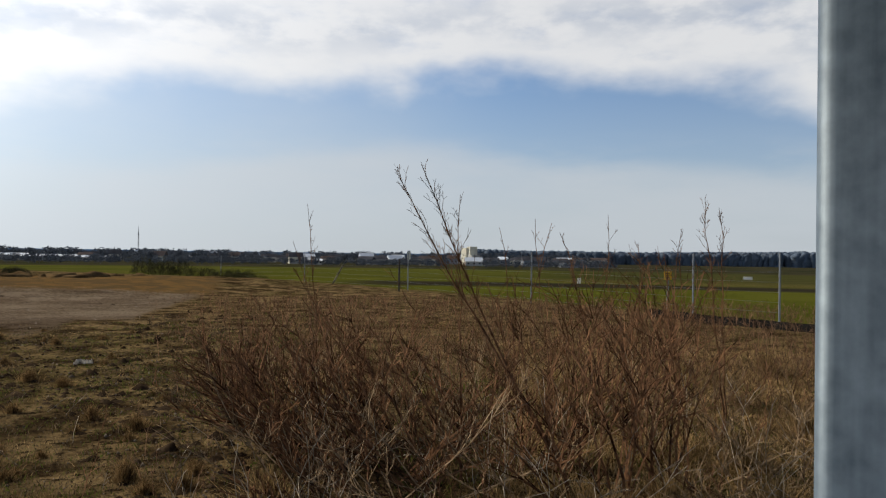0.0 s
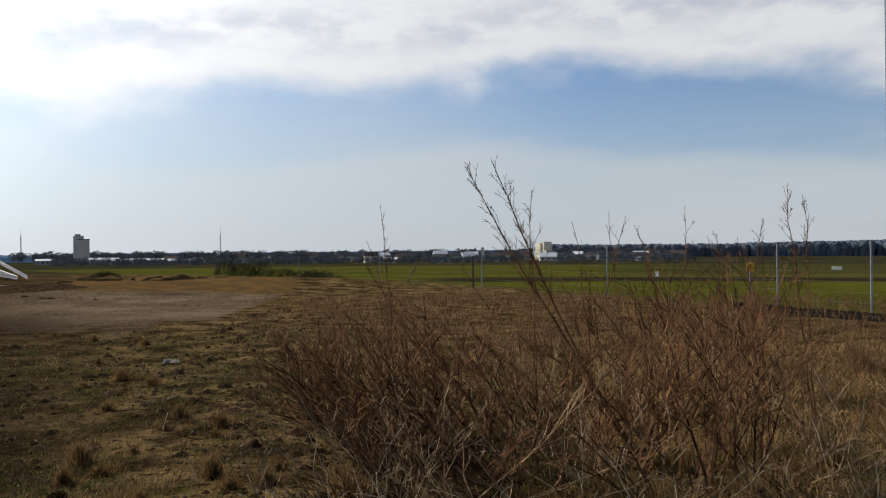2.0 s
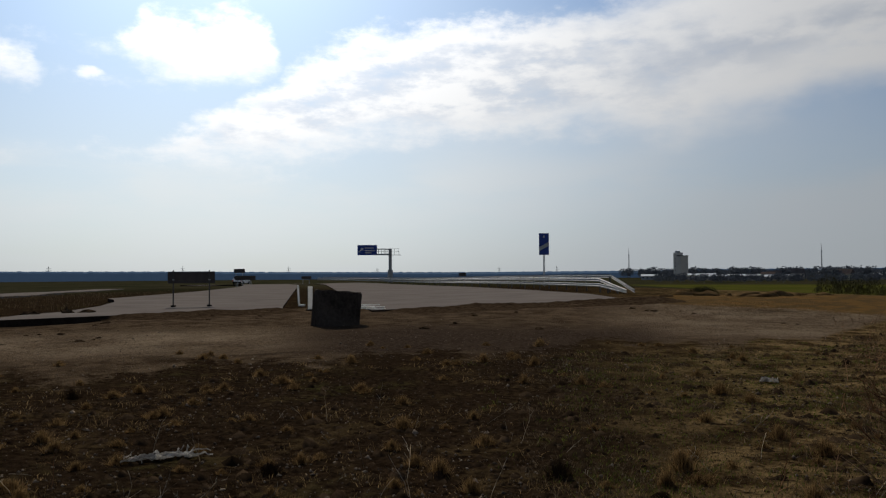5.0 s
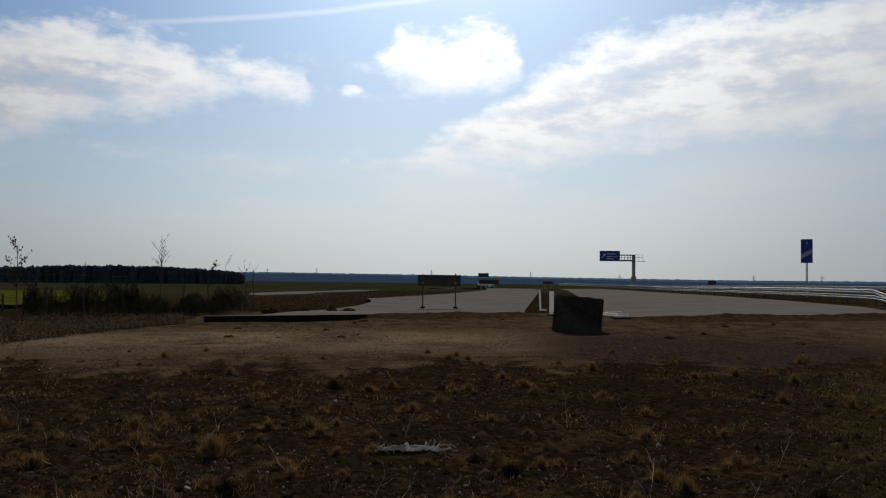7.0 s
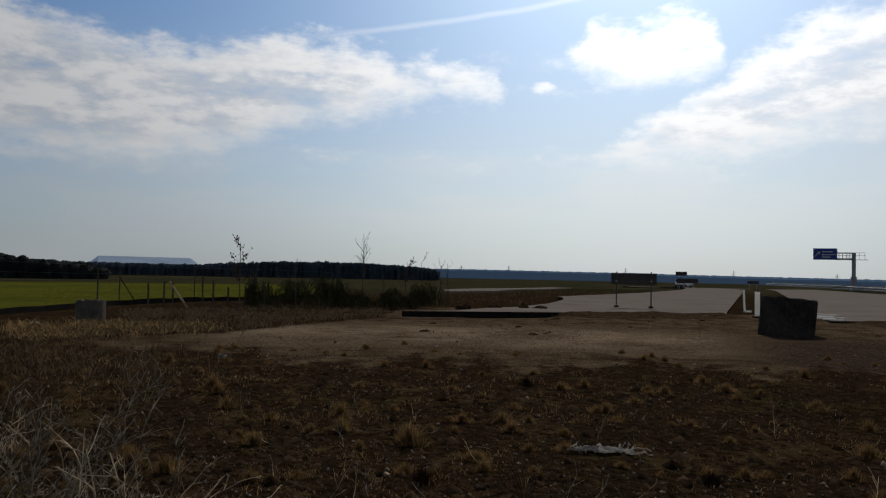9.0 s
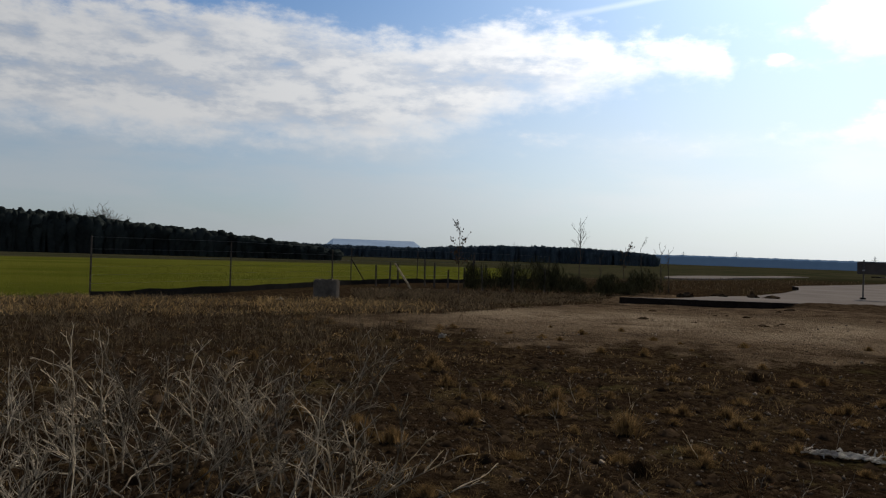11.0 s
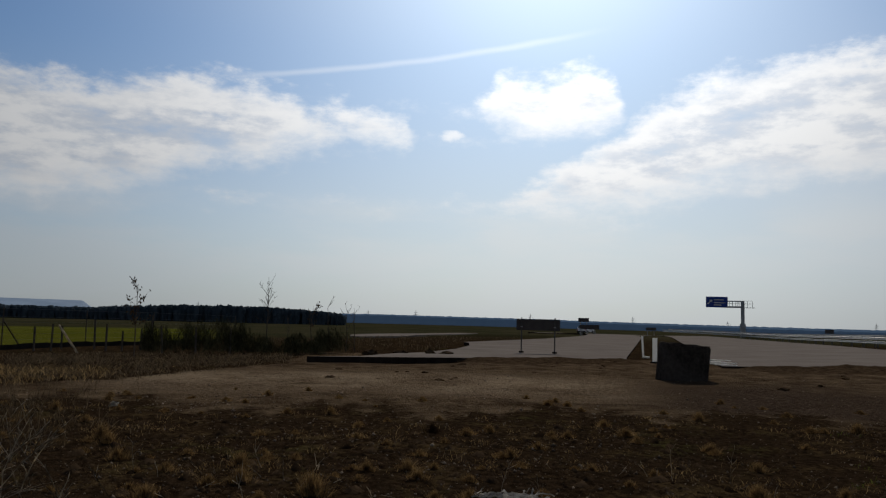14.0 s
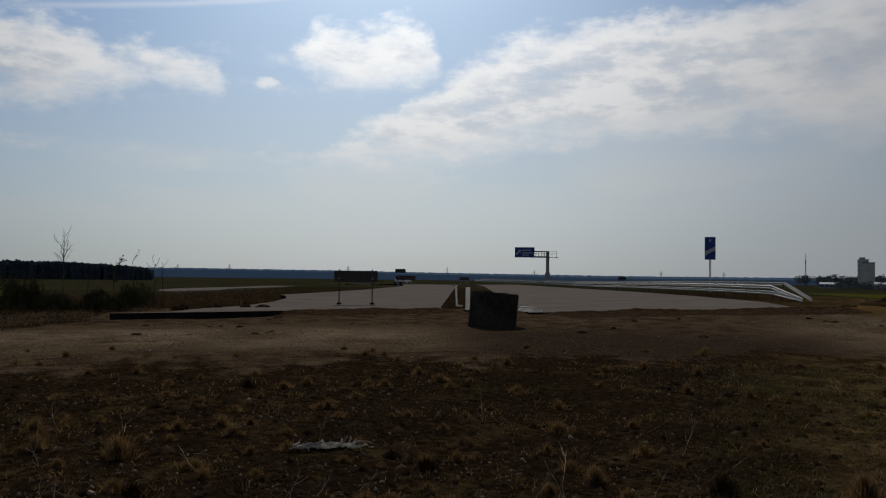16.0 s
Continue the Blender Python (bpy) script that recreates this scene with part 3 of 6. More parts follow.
def build_ground():
    radii = np.concatenate([[0.25], np.geomspace(0.8, 60, 95), np.geomspace(62, 4600, 60)])
    n = 480
    ang = np.linspace(0, 2 * np.pi, n, endpoint=False)
    rr, aa = np.meshgrid(radii, ang, indexing="ij")
    x, y = (-rr * np.sin(aa)).ravel(), (rr * np.cos(aa)).ravel()
    z = H(x, y)
    V = [(0, 0, hz(0, 0))] + list(zip(x, y, z))
    F = [(0, 1 + k, 1 + (k + 1) % n) for k in range(n)]
    for i in range(len(radii) - 1):
        for k in range(n):
            a, b = 1 + i * n + k, 1 + i * n + (k + 1) % n
            F.append((a, a + n, b + n, b))
    ob = link("ground", V, F, M_GROUND, smooth=True)
    tagged(ob, "dry grass, bare earth and green fields reaching the horizon", "ground", kind="structure")
    az = np.degrees(np.arctan2(-x, y))
    r = np.hypot(x, y)
    s, q = road_sq(x, y)
    inner = np.interp(az, [10, 16, 20, 28, 36, 43, 55, 66, 80, 88, 94, 102, 107], [40, 27, 20.5, 18.5, 17.5, 15.8, 15, 14, 13.6, 14, 15, 17.3, 20])
    outer = np.interp(az, OUTER_AZ, OUTER_R)
    inner = inner + 0.9 * np.sin(az * 0.42) + 0.6 * np.sin(az * 1.1 + 1) + 0.4 * np.sin(az * 2.7)
    dirt = smooth01(r, inner - 3.0, inner + 4.0) * smooth01(az, 13, 19) * smooth01(az, 108, 98) * smooth01(s, 7, 2) * smooth01(r, outer + 1.2, outer - 1.0)
    dirt = dirt * smooth01(r, 42, 35)
    pale = smooth01(r, 16, 19.5) * smooth01(r, 26, 22) * smooth01(az, 50, 62) * smooth01(az, 98, 88)
    pale = np.maximum(pale, 0.85 * smooth01(az, 13, 18) * smooth01(az, 38, 28) * smooth01(r, 19, 22.5) * smooth01(r, 39, 34))
    mud = smooth01(r, 15, 17) * smooth01(r, 27, 21) * smooth01(az, 27, 33) * smooth01(az, 60, 52)
    # pale grass thins below the shrubs: leaf litter, plus shade put into colour
    lawn = smooth01(az, 39, 22) * smooth01(az, -170, -90) * smooth01(r, 2.0, 4.0) * (1 - 0.8 * smooth01(az, -6, -2) * smooth01(az, 13, 9) * smooth01(r, 3.6, 4.6) * smooth01(r, 8.5, 7.0))
    mat = smooth01(az, -5, -14) * smooth01(az, -120, -60) * smooth01(r, 3.0, 5.0) * smooth01(r, 19, 14)
    moss = smooth01(r, 30, 34) * smooth01(r, 46, 40) * smooth01(az, 12, 17) * smooth01(az, 33, 29)
    br, bl = beyond(x, y, FENCE_R), -beyond(x, y, FENCE_L)
    right = (az < 33) & (az > -120)
    left = (az > 80) | (az < -120)
    crop = np.where(right, smooth01(br, 0.5, 1.5) * smooth01(r, 420, 400), 0)
    crop = np.maximum(crop, np.where(left, smooth01(bl, 0.5, 1.5) * smooth01(r, 210 - 1.2 * (az - 80), 190 - 1.2 * (az - 80)) * smooth01(az, 84, 91), 0))
    crop = crop * np.where(right, 1 - 0.25 * smooth01(r, 68, 95) - 0.4 * smooth01(az, -4, -13) * smooth01(r, 66, 76), 1)
    dip = np.where(right, smooth01(np.abs(r - (61 + 0.12 * np.abs(az))), 10, 5) * crop * smooth01(az, 9, 2), 0)
    far = smooth01(r, 60, 110)
    for name, vals in (("dirt", dirt), ("pale", pale), ("lawn", lawn), ("mud", mud), ("mat", mat), ("moss", moss), ("crop", crop), ("track", dip), ("far", far)):
        at_ = ob.data.attributes.new(name, "FLOAT", "POINT")
        at_.data.foreach_set("value", np.concatenate([[0.0], vals]).astype(np.float32))


build_ground()


# ------------------------------------------------------------------ roads
def ribbon(name, left, right, zf, thick, label, mat, mat_side):
    """A slab between two lines of the same number of points."""
    n = len(left)
    top = [(x, y, zf(x, y)) for x, y in left] + [(x, y, zf(x, y)) for x, y in right]
    V = top + [(x, y, z - thick) for x, y, z in top]
    F = [(i, i + 1, n + i + 1, n + i) for i in range(n - 1)]
    m = 2 * n
    for i in range(n - 1):
        F.append((i, m + i, m + i + 1, i + 1))
        F.append((n + i, n + i + 1, m + n + i + 1, m + n + i))
    F += [(0, n, m + n, m), (n - 1, m + n - 1, m + 2 * n - 1, 2 * n - 1)]
    ob = link(name, V, F, mat)
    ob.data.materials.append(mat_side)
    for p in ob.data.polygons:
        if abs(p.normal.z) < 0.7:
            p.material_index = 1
    return tagged(ob, label, "road", kind="structure")


def rdz(x, y):
    s, q = road_sq(x, y)
    return float(deck(q, s))


def along(s, q):
    p = O + U * s + NL * q
    return float(p[0]), float(p[1])


SL = np.array((-6.0, -3, 0, 2.5, 8, 14, 18.5, 20.5, 27, 40, 62, 75, 90, 105, 120, 135, 150))
bend = np.where(SL > 62, ((SL - 62) / 100.0) ** 2 * 26, 0)
left_q = np.interp(SL, [-6, -3, 0, 2.5, 8, 14, 18.5, 20.5, 27, 40, 64, 110], [15.2, 13.2, 13.0, 12.2, 12.2, 12.9, 14.0, 14.8, 13.8, 11.9, 10.3, 10.3])
RIGHT_EDGE = [along(max(s, 4.2 + 0.15 * k), 3.6 + b) for k, (s, b) in enumerate(zip(SL, bend))]
RIGHT_EDGE[0] = (-28.6, 18.1)
LEFT_EDGE = [along(s, q + b) for s, q, b in zip(SL, left_q, bend)]
LEFT_EDGE[0] = (-28.4, 4.6)
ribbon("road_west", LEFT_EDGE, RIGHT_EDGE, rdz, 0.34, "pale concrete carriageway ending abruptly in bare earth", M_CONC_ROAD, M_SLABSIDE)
S2 = np.array((0.0, 8, 20, 40, 62, 75, 90, 105, 120, 135, 155))
b2 = np.where(S2 > 70, ((S2 - 70) / 100.0) ** 2 * 20, 0)
L2, R2 = [along(s, b) for s, b in zip(S2, b2)], [along(s, -12.2 + b) for s, b in zip(S2, b2)]
L2[0], R2[0] = (-24.2, 19.4), (-18.6, 28.9)
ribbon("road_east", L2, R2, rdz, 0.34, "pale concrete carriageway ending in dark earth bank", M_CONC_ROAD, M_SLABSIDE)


# far loop of a slip road on lower ground
def loop_road():
    pts = [Vector(at(a, d)) for a, d in ((74.4, 103), (75.4, 110), (75.6, 126), (74.9, 146), (73.4, 172), (71.5, 202), (70.3, 250), (69.2, 320))]
    lft, rgt = [], []
    for i, c in enumerate(pts):
        t = (pts[min(i + 1, len(pts) - 1)] - pts[max(i - 1, 0)]).normalized() * 4.5
        lft.append((c.x - t.y, c.y + t.x))
        rgt.append((c.x + t.y, c.y - t.x))
    ribbon("road_loop", lft, rgt, lambda x, y: hz(x, y) + 0.16, 0.3, "pale slip road curving through the fields", M_CONC_ROAD, M_CONC_ROAD)


loop_road()

# ------------------------------------------------------------------ vegetation and things
rng = np.random.default_rng(7)


def mesh_np(name, V, T, mat, parent=None):
    me = bpy.data.meshes.new(name)
    V, T = np.asarray(V, np.float32), np.asarray(T, np.int32)
    me.vertices.add(len(V))
    me.vertices.foreach_set("co", V.ravel())
    me.loops.add(T.size)
    me.loops.foreach_set("vertex_index", T.ravel())
    me.polygons.add(len(T))
    me.polygons.foreach_set("loop_start", np.arange(0, T.size, 3, dtype=np.int32))
    me.update(calc_edges=True)
    me.materials.append(mat)
    ob = new(name, me)
    ob.parent = parent
    return ob


def blades(x, y, z, height, width, lean, heading=None):
    """Bent blades, one at each place; arrays in, vertices and triangles out."""
    n = len(x)
    th = rng.uniform(0, 2 * np.pi, n) if heading is None else heading
    fx, fy = np.cos(th), np.sin(th)
    tw = rng.uniform(0, 2 * np.pi, n)
    px, py = np.cos(tw) * width / 2, np.sin(tw) * width / 2
    mx, my, mz = x + fx * lean * 0.35, y + fy * lean * 0.35, z + height * 0.6
    tx, ty, tz = x + fx * lean, y + fy * lean, z + height
    V = np.empty((n, 5, 3))
    V[:, 0] = np.stack([x - px, y - py, z - 0.01], -1)
    V[:, 1] = np.stack([x + px, y + py, z - 0.01], -1)
    V[:, 2] = np.stack([mx + px * 0.7, my + py * 0.7, mz], -1)
    V[:, 3] = np.stack([mx - px * 0.7, my - py * 0.7, mz], -1)
    V[:, 4] = np.stack([tx, ty, tz], -1)
    b = np.arange(n)[:, None, None] * 5
    T = (b + np.array([[0, 1, 2], [0, 2, 3], [3, 2, 4]])[None]).reshape(-1, 3)
    return V.reshape(-1, 3), T


def scatter(n, az0, az1, r0, r1, power=1.6):
    a = np.radians(rng.uniform(az0, az1, n))
    r = r0 + (r1 - r0) * rng.random(n) ** power
    return -r * np.sin(a), r * np.cos(a), r


def dirt_amount(x, y):
    az, r = np.degrees(np.arctan2(-x, y)), np.hypot(x, y)
    inner = np.interp(az, [10, 16, 20, 28, 36, 43, 55, 66, 80, 88, 94, 102, 107], [40, 27, 20.5, 18.5, 17.5, 15.8, 15, 14, 13.6, 14, 15, 17.3, 20])
    return smooth01(r, inner - 3, inner + 1) * smooth01(az, 13, 19) * smooth01(az, 109, 100) * smooth01(r, np.interp(az, OUTER_AZ, OUTER_R) + 1, np.interp(az, OUTER_AZ, OUTER_R) - 1)


def patch(x, y, k=1.0, ph=0.0):
    """A slow random field from 0 to 1."""
    v = np.sin(x * 1.1 * k + 2 * np.sin(y * 0.6 * k + ph)) * np.cos(y * 0.9 * k + 1.5 * np.sin(x * 0.7 * k)) + 0.6 * np.sin(2.3 * k * x + 1.7 * k * y + ph)
    return np.clip(0.5 + 0.38 * v, 0, 1)


def grass_field(name, n, per, az0, az1, r0, r1, h0, h1, mat, label, thin=0.5, power=1.5, spread=0.12, width=0.005, feather=0):
    x, y, r = scatter(n, az0, az1, r0, r1, power)
    azs = np.degrees(np.arctan2(-x, y))
    ok = rng.random(n) < (smooth01(azs + 7 * patch(x, y, 0.4), az0, az0 + feather) if feather else 1.0)
    x, y, r, n = x[ok], y[ok], r[ok], int(ok.sum())
    keep = (rng.random(n) > dirt_amount(x, y) * 1.02) & (rng.random(n) > thin * (1 - patch(x, y, 0.8)))
    x, y, r = x[keep], y[keep], r[keep]
    m = len(x)
    hh = rng.uniform(h0, h1, m) * (0.55 + 0.7 * patch(x, y, 1.3, 2.0))
    X, Y = np.repeat(x, per) + rng.normal(0, spread, m * per), np.repeat(y, per) + rng.normal(0, spread, m * per)
    hgt = np.repeat(hh, per) * rng.uniform(0.5, 1.2, m * per)
    wd = width * (1 + np.repeat(r, per) * 0.12)
    V, T = blades(X, Y, H(X, Y), hgt, wd, hgt * rng.uniform(0.4, 2.2, m * per))
    ob = mesh_np(name, V, T, mat)
    return tagged(ob, label, "grass", kind="stuff")


# --- short dry grass, green shoots, tall grass
grass_field("dry_grass", 7000, 12, -33, 128, 1.8, 26, 0.02, 0.075, M_STRAW, "short withered straw-coloured grass over dark soil", 1.15, 1.3, 0.08, 0.0024)
grass_field("green_grass", 1300, 9, -33, 44, 2.2, 22, 0.03, 0.07, M_GREENGRASS, "sparse green shoots between dry grass", 0.95, 1.3, 0.09, 0.004)
grass_field("tall_dry_grass", 1000, 14, -36, 11, 2.4, 20, 0.06, 0.19, M_TUSSOCK, "tall withered grass among bare shrubs", 0.6, 1.2, 0.10, 0.004)
grass_field("verge_grass", 2600, 9, 90, 130, 10, 25, 0.05, 0.16, M_VERGE, "pale dry verge grass in front of fence", 0.85, 0.6, 0.14, feather=16)
grass_field("verge_grass", 2000, 12, 79, 100, 21.0, 33, 0.05, 0.20, M_VERGE, "pale dry verge grass below the hedge", 0.85, 1.0, 0.2)

grass_field("pale_grass", 5200, 12, -31, -6, 3.6, 15, 0.03, 0.12, M_STRAW, "pale matted dry grass among bare shrubs", 0.6, 1.1, 0.12, 0.005)
grass_field("green_patches", 700, 10, -26, 2, 4.2, 11, 0.03, 0.08, M_GREENGRASS, "patches of green grass below bare shrubs", 0.9, 1.0, 0.09, 0.005)

grass_field("mossy_grass", 1500, 12, 8, 38, 4.0, 20, 0.012, 0.04, M_GREENGRASS, "low yellow-green moss and grass shoots", 0.9, 1.2, 0.10, 0.005)
grass_field("short_grass", 3200, 14, 8, 40, 4.0, 22, 0.015, 0.055, M_VERGE, "short withered grass and moss over soil", 0.9, 1.2, 0.10, 0.004)


def weeds(name, n, az0, az1, r0, r1, h0, h1, mat, label, twigs=7, power=1.0, width=0.004):
    x, y, r = scatter(n, az0, az1, r0, r1, power)
    az = np.degrees(np.arctan2(-x, y))
    feather = smooth01(az, az1, az1 - 9) if az0 < 0 else smooth01(az + 4 * patch(x, y, 0.5), az0, az0 + 12)
    s_, q_ = road_sq(x, y)
    off_road = ~((s_ > -6) & (q_ > -17) & (q_ < np.interp(s_, SL, left_q + bend) + 1.2))
    keep = off_road & (rng.random(n) > 0.65 * (1 - patch(x, y, 1.4, 1.0))) & (rng.random(n) < feather * smooth01(r, r0 - 0.5, r0 + 3.5))
    x, y, r = x[keep], y[keep], r[keep]
    m = len(x)
    h = rng.uniform(h0, h1, m)
    lean = h * rng.uniform(0.0, 0.8, m)
    head = rng.uniform(0, 2 * np.pi, m)
    z = H(x, y)
    wd = width * (1 + r * 0.07)
    V1, T1 = blades(x, y, z, h, wd, lean, head)
    f = rng.uniform(0.25, 0.9, (m, twigs))
    X = (x[:, None] + np.cos(head)[:, None] * lean[:, None] * f ** 1.6).ravel()
    Y = (y[:, None] + np.sin(head)[:, None] * lean[:, None] * f ** 1.6).ravel()
    Z = (z[:, None] + h[:, None] * f).ravel()
    th = (np.repeat(h, twigs)) * rng.uniform(0.15, 0.4, m * twigs)
    V2, T2 = blades(X, Y, Z, th, np.repeat(wd, twigs) * 0.7, th * rng.uniform(0.4, 2.4, m * twigs))
    ob = mesh_np(name, np.concatenate([V1, V2]), np.concatenate([T1, T2 + len(V1)]), mat)
    return tagged(ob, label, "weeds", kind="stuff")


weeds("dry_weeds", 9000, -34, 20, 8.0, 28, 0.14, 0.42, M_WEED, "dense red-brown dead weed stems before the fence", 8)
weeds("dry_weeds", 700, -30, 22, 3.2, 9, 0.10, 0.30, M_WEED, "thin brown dead weeds between shrubs", 7, 1.0, 0.003)
weeds("verge_weeds", 2600, 92, 130, 9, 22, 0.15, 0.38, M_VERGE, "brown dry weeds on the verge", 6, 1.0)


weeds("roadside_weeds", 2600, 61, 84, 41, 78, 0.10, 0.26, M_VERGE, "brown dry weeds between road and fields", 6, 1.0)
grass_field("verge_straw", 800, 12, 94, 130, 18.5, 24, 0.09, 0.22, M_STRAW, "strip of pale straw before the fence", 0.5, 0.8, 0.2, feather=8)


def stalk_tangle(n, az0, az1, r0, r1, l0, l1, label, rad=0.0035, forks=1):
    """Dead stalks, curved, forked and leaning all ways."""
    clumps = [(random.uniform(az0 + 2, az1), random.uniform(r0, r1)) for _ in range(22)]
    V, F = [], []
    for _ in range(n):
        az, d = random.uniform(az0, az1), random.uniform(r0, r1)
        if forks > 1:
            ca, cd = random.choice(clumps)
            az, d = ca + random.gauss(0, 1.6), cd + random.gauss(0, 0.25)
        x, y, z = gp(az, d)
        a, tilt = random.uniform(0, 6.28), abs(random.gauss(0, 0.75))
        twig_lines(V, F, (x, y, z - 0.02), (math.cos(a) * tilt, math.sin(a) * tilt, 0.8), random.uniform(l0, l1), rad * random.uniform(0.6, 1.3), forks, 0.04)
    ob = link("bleached_stalks", V, F, M_BLEACH)
    tagged(ob, label, "dead stalks", kind="stuff")


def stones(n, az0, az1, r0, r1, label):
    x, y, r = scatter(n, az0, az1, r0, r1, 1.2)
    keep = patch(x, y, 0.6, 3.0) > rng.random(n) * 0.8
    x, y, r = x[keep], y[keep], r[keep]
    m = len(x)
    sz = np.exp(rng.normal(-4.65, 0.5, m)).clip(0.004, 0.05)
    base = np.array([(1, 0, 0), (-0.5, 0.87, 0), (-0.5, -0.87, 0), (0.1, 0.1, 0.8), (0, 0, -0.6)])
    tri = np.array([(0, 1, 3), (1, 2, 3), (2, 0, 3), (1, 0, 4), (2, 1, 4), (0, 2, 4)])
    jit = rng.uniform(0.6, 1.3, (m, 5, 3))
    th = rng.uniform(0, 6.28, m)
    b = base[None] * jit * sz[:, None, None]
    V = np.empty_like(b)
    V[..., 0] = b[..., 0] * np.cos(th)[:, None] - b[..., 1] * np.sin(th)[:, None] + x[:, None]
    V[..., 1] = b[..., 0] * np.sin(th)[:, None] + b[..., 1] * np.cos(th)[:, None] + y[:, None]
    V[..., 2] = b[..., 2] + (H(x, y) + sz * 0.25)[:, None]
    T = (np.arange(m)[:, None, None] * 5 + tri[None]).reshape(-1, 3)
    tagged(mesh_np("pebbles", V.reshape(-1, 3), T, M_STONE), label, "pebbles", kind="stuff")


stones(14000, 14, 118, 2.5, 17, "small grey pebbles scattered over bare soil")
stones(5000, 16, 100, 14, 27, "grey pebbles and crumbs on trodden earth")


def crumbs(n):
    """Low dark clods of soil over the open ground."""
    x, y, r = scatter(n, 12, 120, 2.4, 24, 1.2)
    keep = (dirt_amount(x, y) < 0.3) & (patch(x, y, 0.8, 2.0) > rng.random(n) * 0.7)
    x, y = x[keep], y[keep]
    m = len(x)
    sz = np.exp(rng.normal(-3.5, 0.55, m)).clip(0.012, 0.12)
    base = np.array([(1, 0, 0), (0.3, 0.95, 0), (-0.8, 0.6, 0), (-0.8, -0.6, 0), (0.3, -0.95, 0), (0.3, 0.2, 0.55), (-0.4, -0.1, 0.5)])
    tri = np.array([(0, 1, 5), (1, 2, 5), (2, 6, 5), (2, 3, 6), (3, 4, 6), (4, 5, 6), (4, 0, 5)])
    b = base[None] * rng.uniform(0.55, 1.35, (m, 7, 3)) * sz[:, None, None]
    th = rng.uniform(0, 6.28, m)
    V = np.empty_like(b)
    V[..., 0] = b[..., 0] * np.cos(th)[:, None] - b[..., 1] * np.sin(th)[:, None] + x[:, None]
    V[..., 1] = b[..., 0] * np.sin(th)[:, None] + b[..., 1] * np.cos(th)[:, None] + y[:, None]
    V[..., 2] = b[..., 2] + (H(x, y) - 0.004)[:, None]
    T = (np.arange(m)[:, None, None] * 7 + tri[None]).reshape(-1, 3)
    tagged(mesh_np("soil_clods", V.reshape(-1, 3), T, M_CLOD), "crumbly dark clods of bare soil", "soil", kind="stuff")


crumbs(20000)


# --- tussocks
def tussock(seed_h, n=560):
    a, rr = rng.uniform(0, 6.28, n), np.abs(rng.normal(0, 0.06, n))
    x, y = rr * np.cos(a), rr * np.sin(a)
    h = seed_h * rng.uniform(0.35, 1.1, n) * (1.05 - np.clip(rr * 3.2, 0, 0.6))
    V, T = blades(x, y, np.zeros(n) - 0.02, h, np.full(n, 0.005), seed_h * (0.10 + rr * 4.5) * rng.uniform(0.2, 1.5, n), a + rng.normal(0, 0.8, n))
    return V, T


def tussocks():
    made = []
    for k, h in enumerate((0.18, 0.13, 0.23)):
        V, T = tussock(h)
        ob = mesh_np("grass_tussock", V, T, M_TUSSOCK)
        tagged(ob, "round tussock of dry yellow-brown grass", "grass tussock", "tussocks on the open ground")
        made.append(ob)
    spots = [(20, 7.7), (43, 7.5), (29, 6.8), (24.5, 10.5), (66.5, 9.5), (60, 9), (72.5, 8.2), (83.5, 9.6), (82, 13.5), (97, 6.6), (75, 6.8), (80, 7.4),
             (44, 5.9), (34, 4.9), (27, 5.2), (88, 6.1), (55, 7.1), (49, 8.3), (63, 5.6), (90, 8.7), (94, 11), (69, 11.4), (77, 10.6), (57, 5.2), (52, 11), (46, 12)]
    spots += [(random.uniform(16, 112), 4.2 + 14 * random.random() ** 1.2) for _ in range(250)]
    for i, (a, d) in enumerate(spots):
        x, y = at(a, d)
        k = random.uniform(0.6, 1.15) if i < 60 else random.uniform(0.4, 0.85)
        m = pose(x, y, hz(x, y), 0, 0, random.uniform(0, 360))
        if i < 3:
            made[i].matrix_basis = m
        else:
            c = copy_thing(made[i % 3], m)
            c.scale = (k, k, k * random.uniform(0.7, 1.1))


tussocks()


def dark_tussocks():
    for az, d, k in ((37.6, 6.4, 1.0), (52.5, 4.9, 0.9), (71.5, 11.5, 0.9), (79.0, 6.0, 0.8), (58.5, 6.6, 0.7)):
        V, T = tussock(0.19 * k, 420)
        ob = mesh_np("grass_tussock", V, T, M_DARKTUFT)
        x, y, z = gp(az, d)
        ob.matrix_basis = pose(x, y, z, 0, 0, random.uniform(0, 360))
        tagged(ob, "dense round tussock of dark brown dead grass", "grass tussock", "tussocks on the open ground")


dark_tussocks()


def pale_tufts():
    for az, d, h in ((-24.3, 12.0, 0.38), (-23, 6.4, 0.32), (-26.5, 8.0, 0.35), (-21, 10.5, 0.3), (-27.5, 13.5, 0.3), (-12, 5.0, 0.25), (-18, 5.3, 0.26), (-25, 5.4, 0.3), (6, 4.6, 0.22), (11, 5.2, 0.25)):
        V, T = tussock(h, 420)
        V = V * np.array((1.7, 1.7, 1.0))
        ob = mesh_np("grass_tuft", V, T, M_STRAW)
        x, y, z = gp(az, d)
        ob.matrix_basis = pose(x, y, z, 0, 0, random.uniform(0, 360))
        tagged(ob, "large tuft of pale drooping dry grass", "grass tuft", "pale tufts by the shrubs")


pale_tufts()


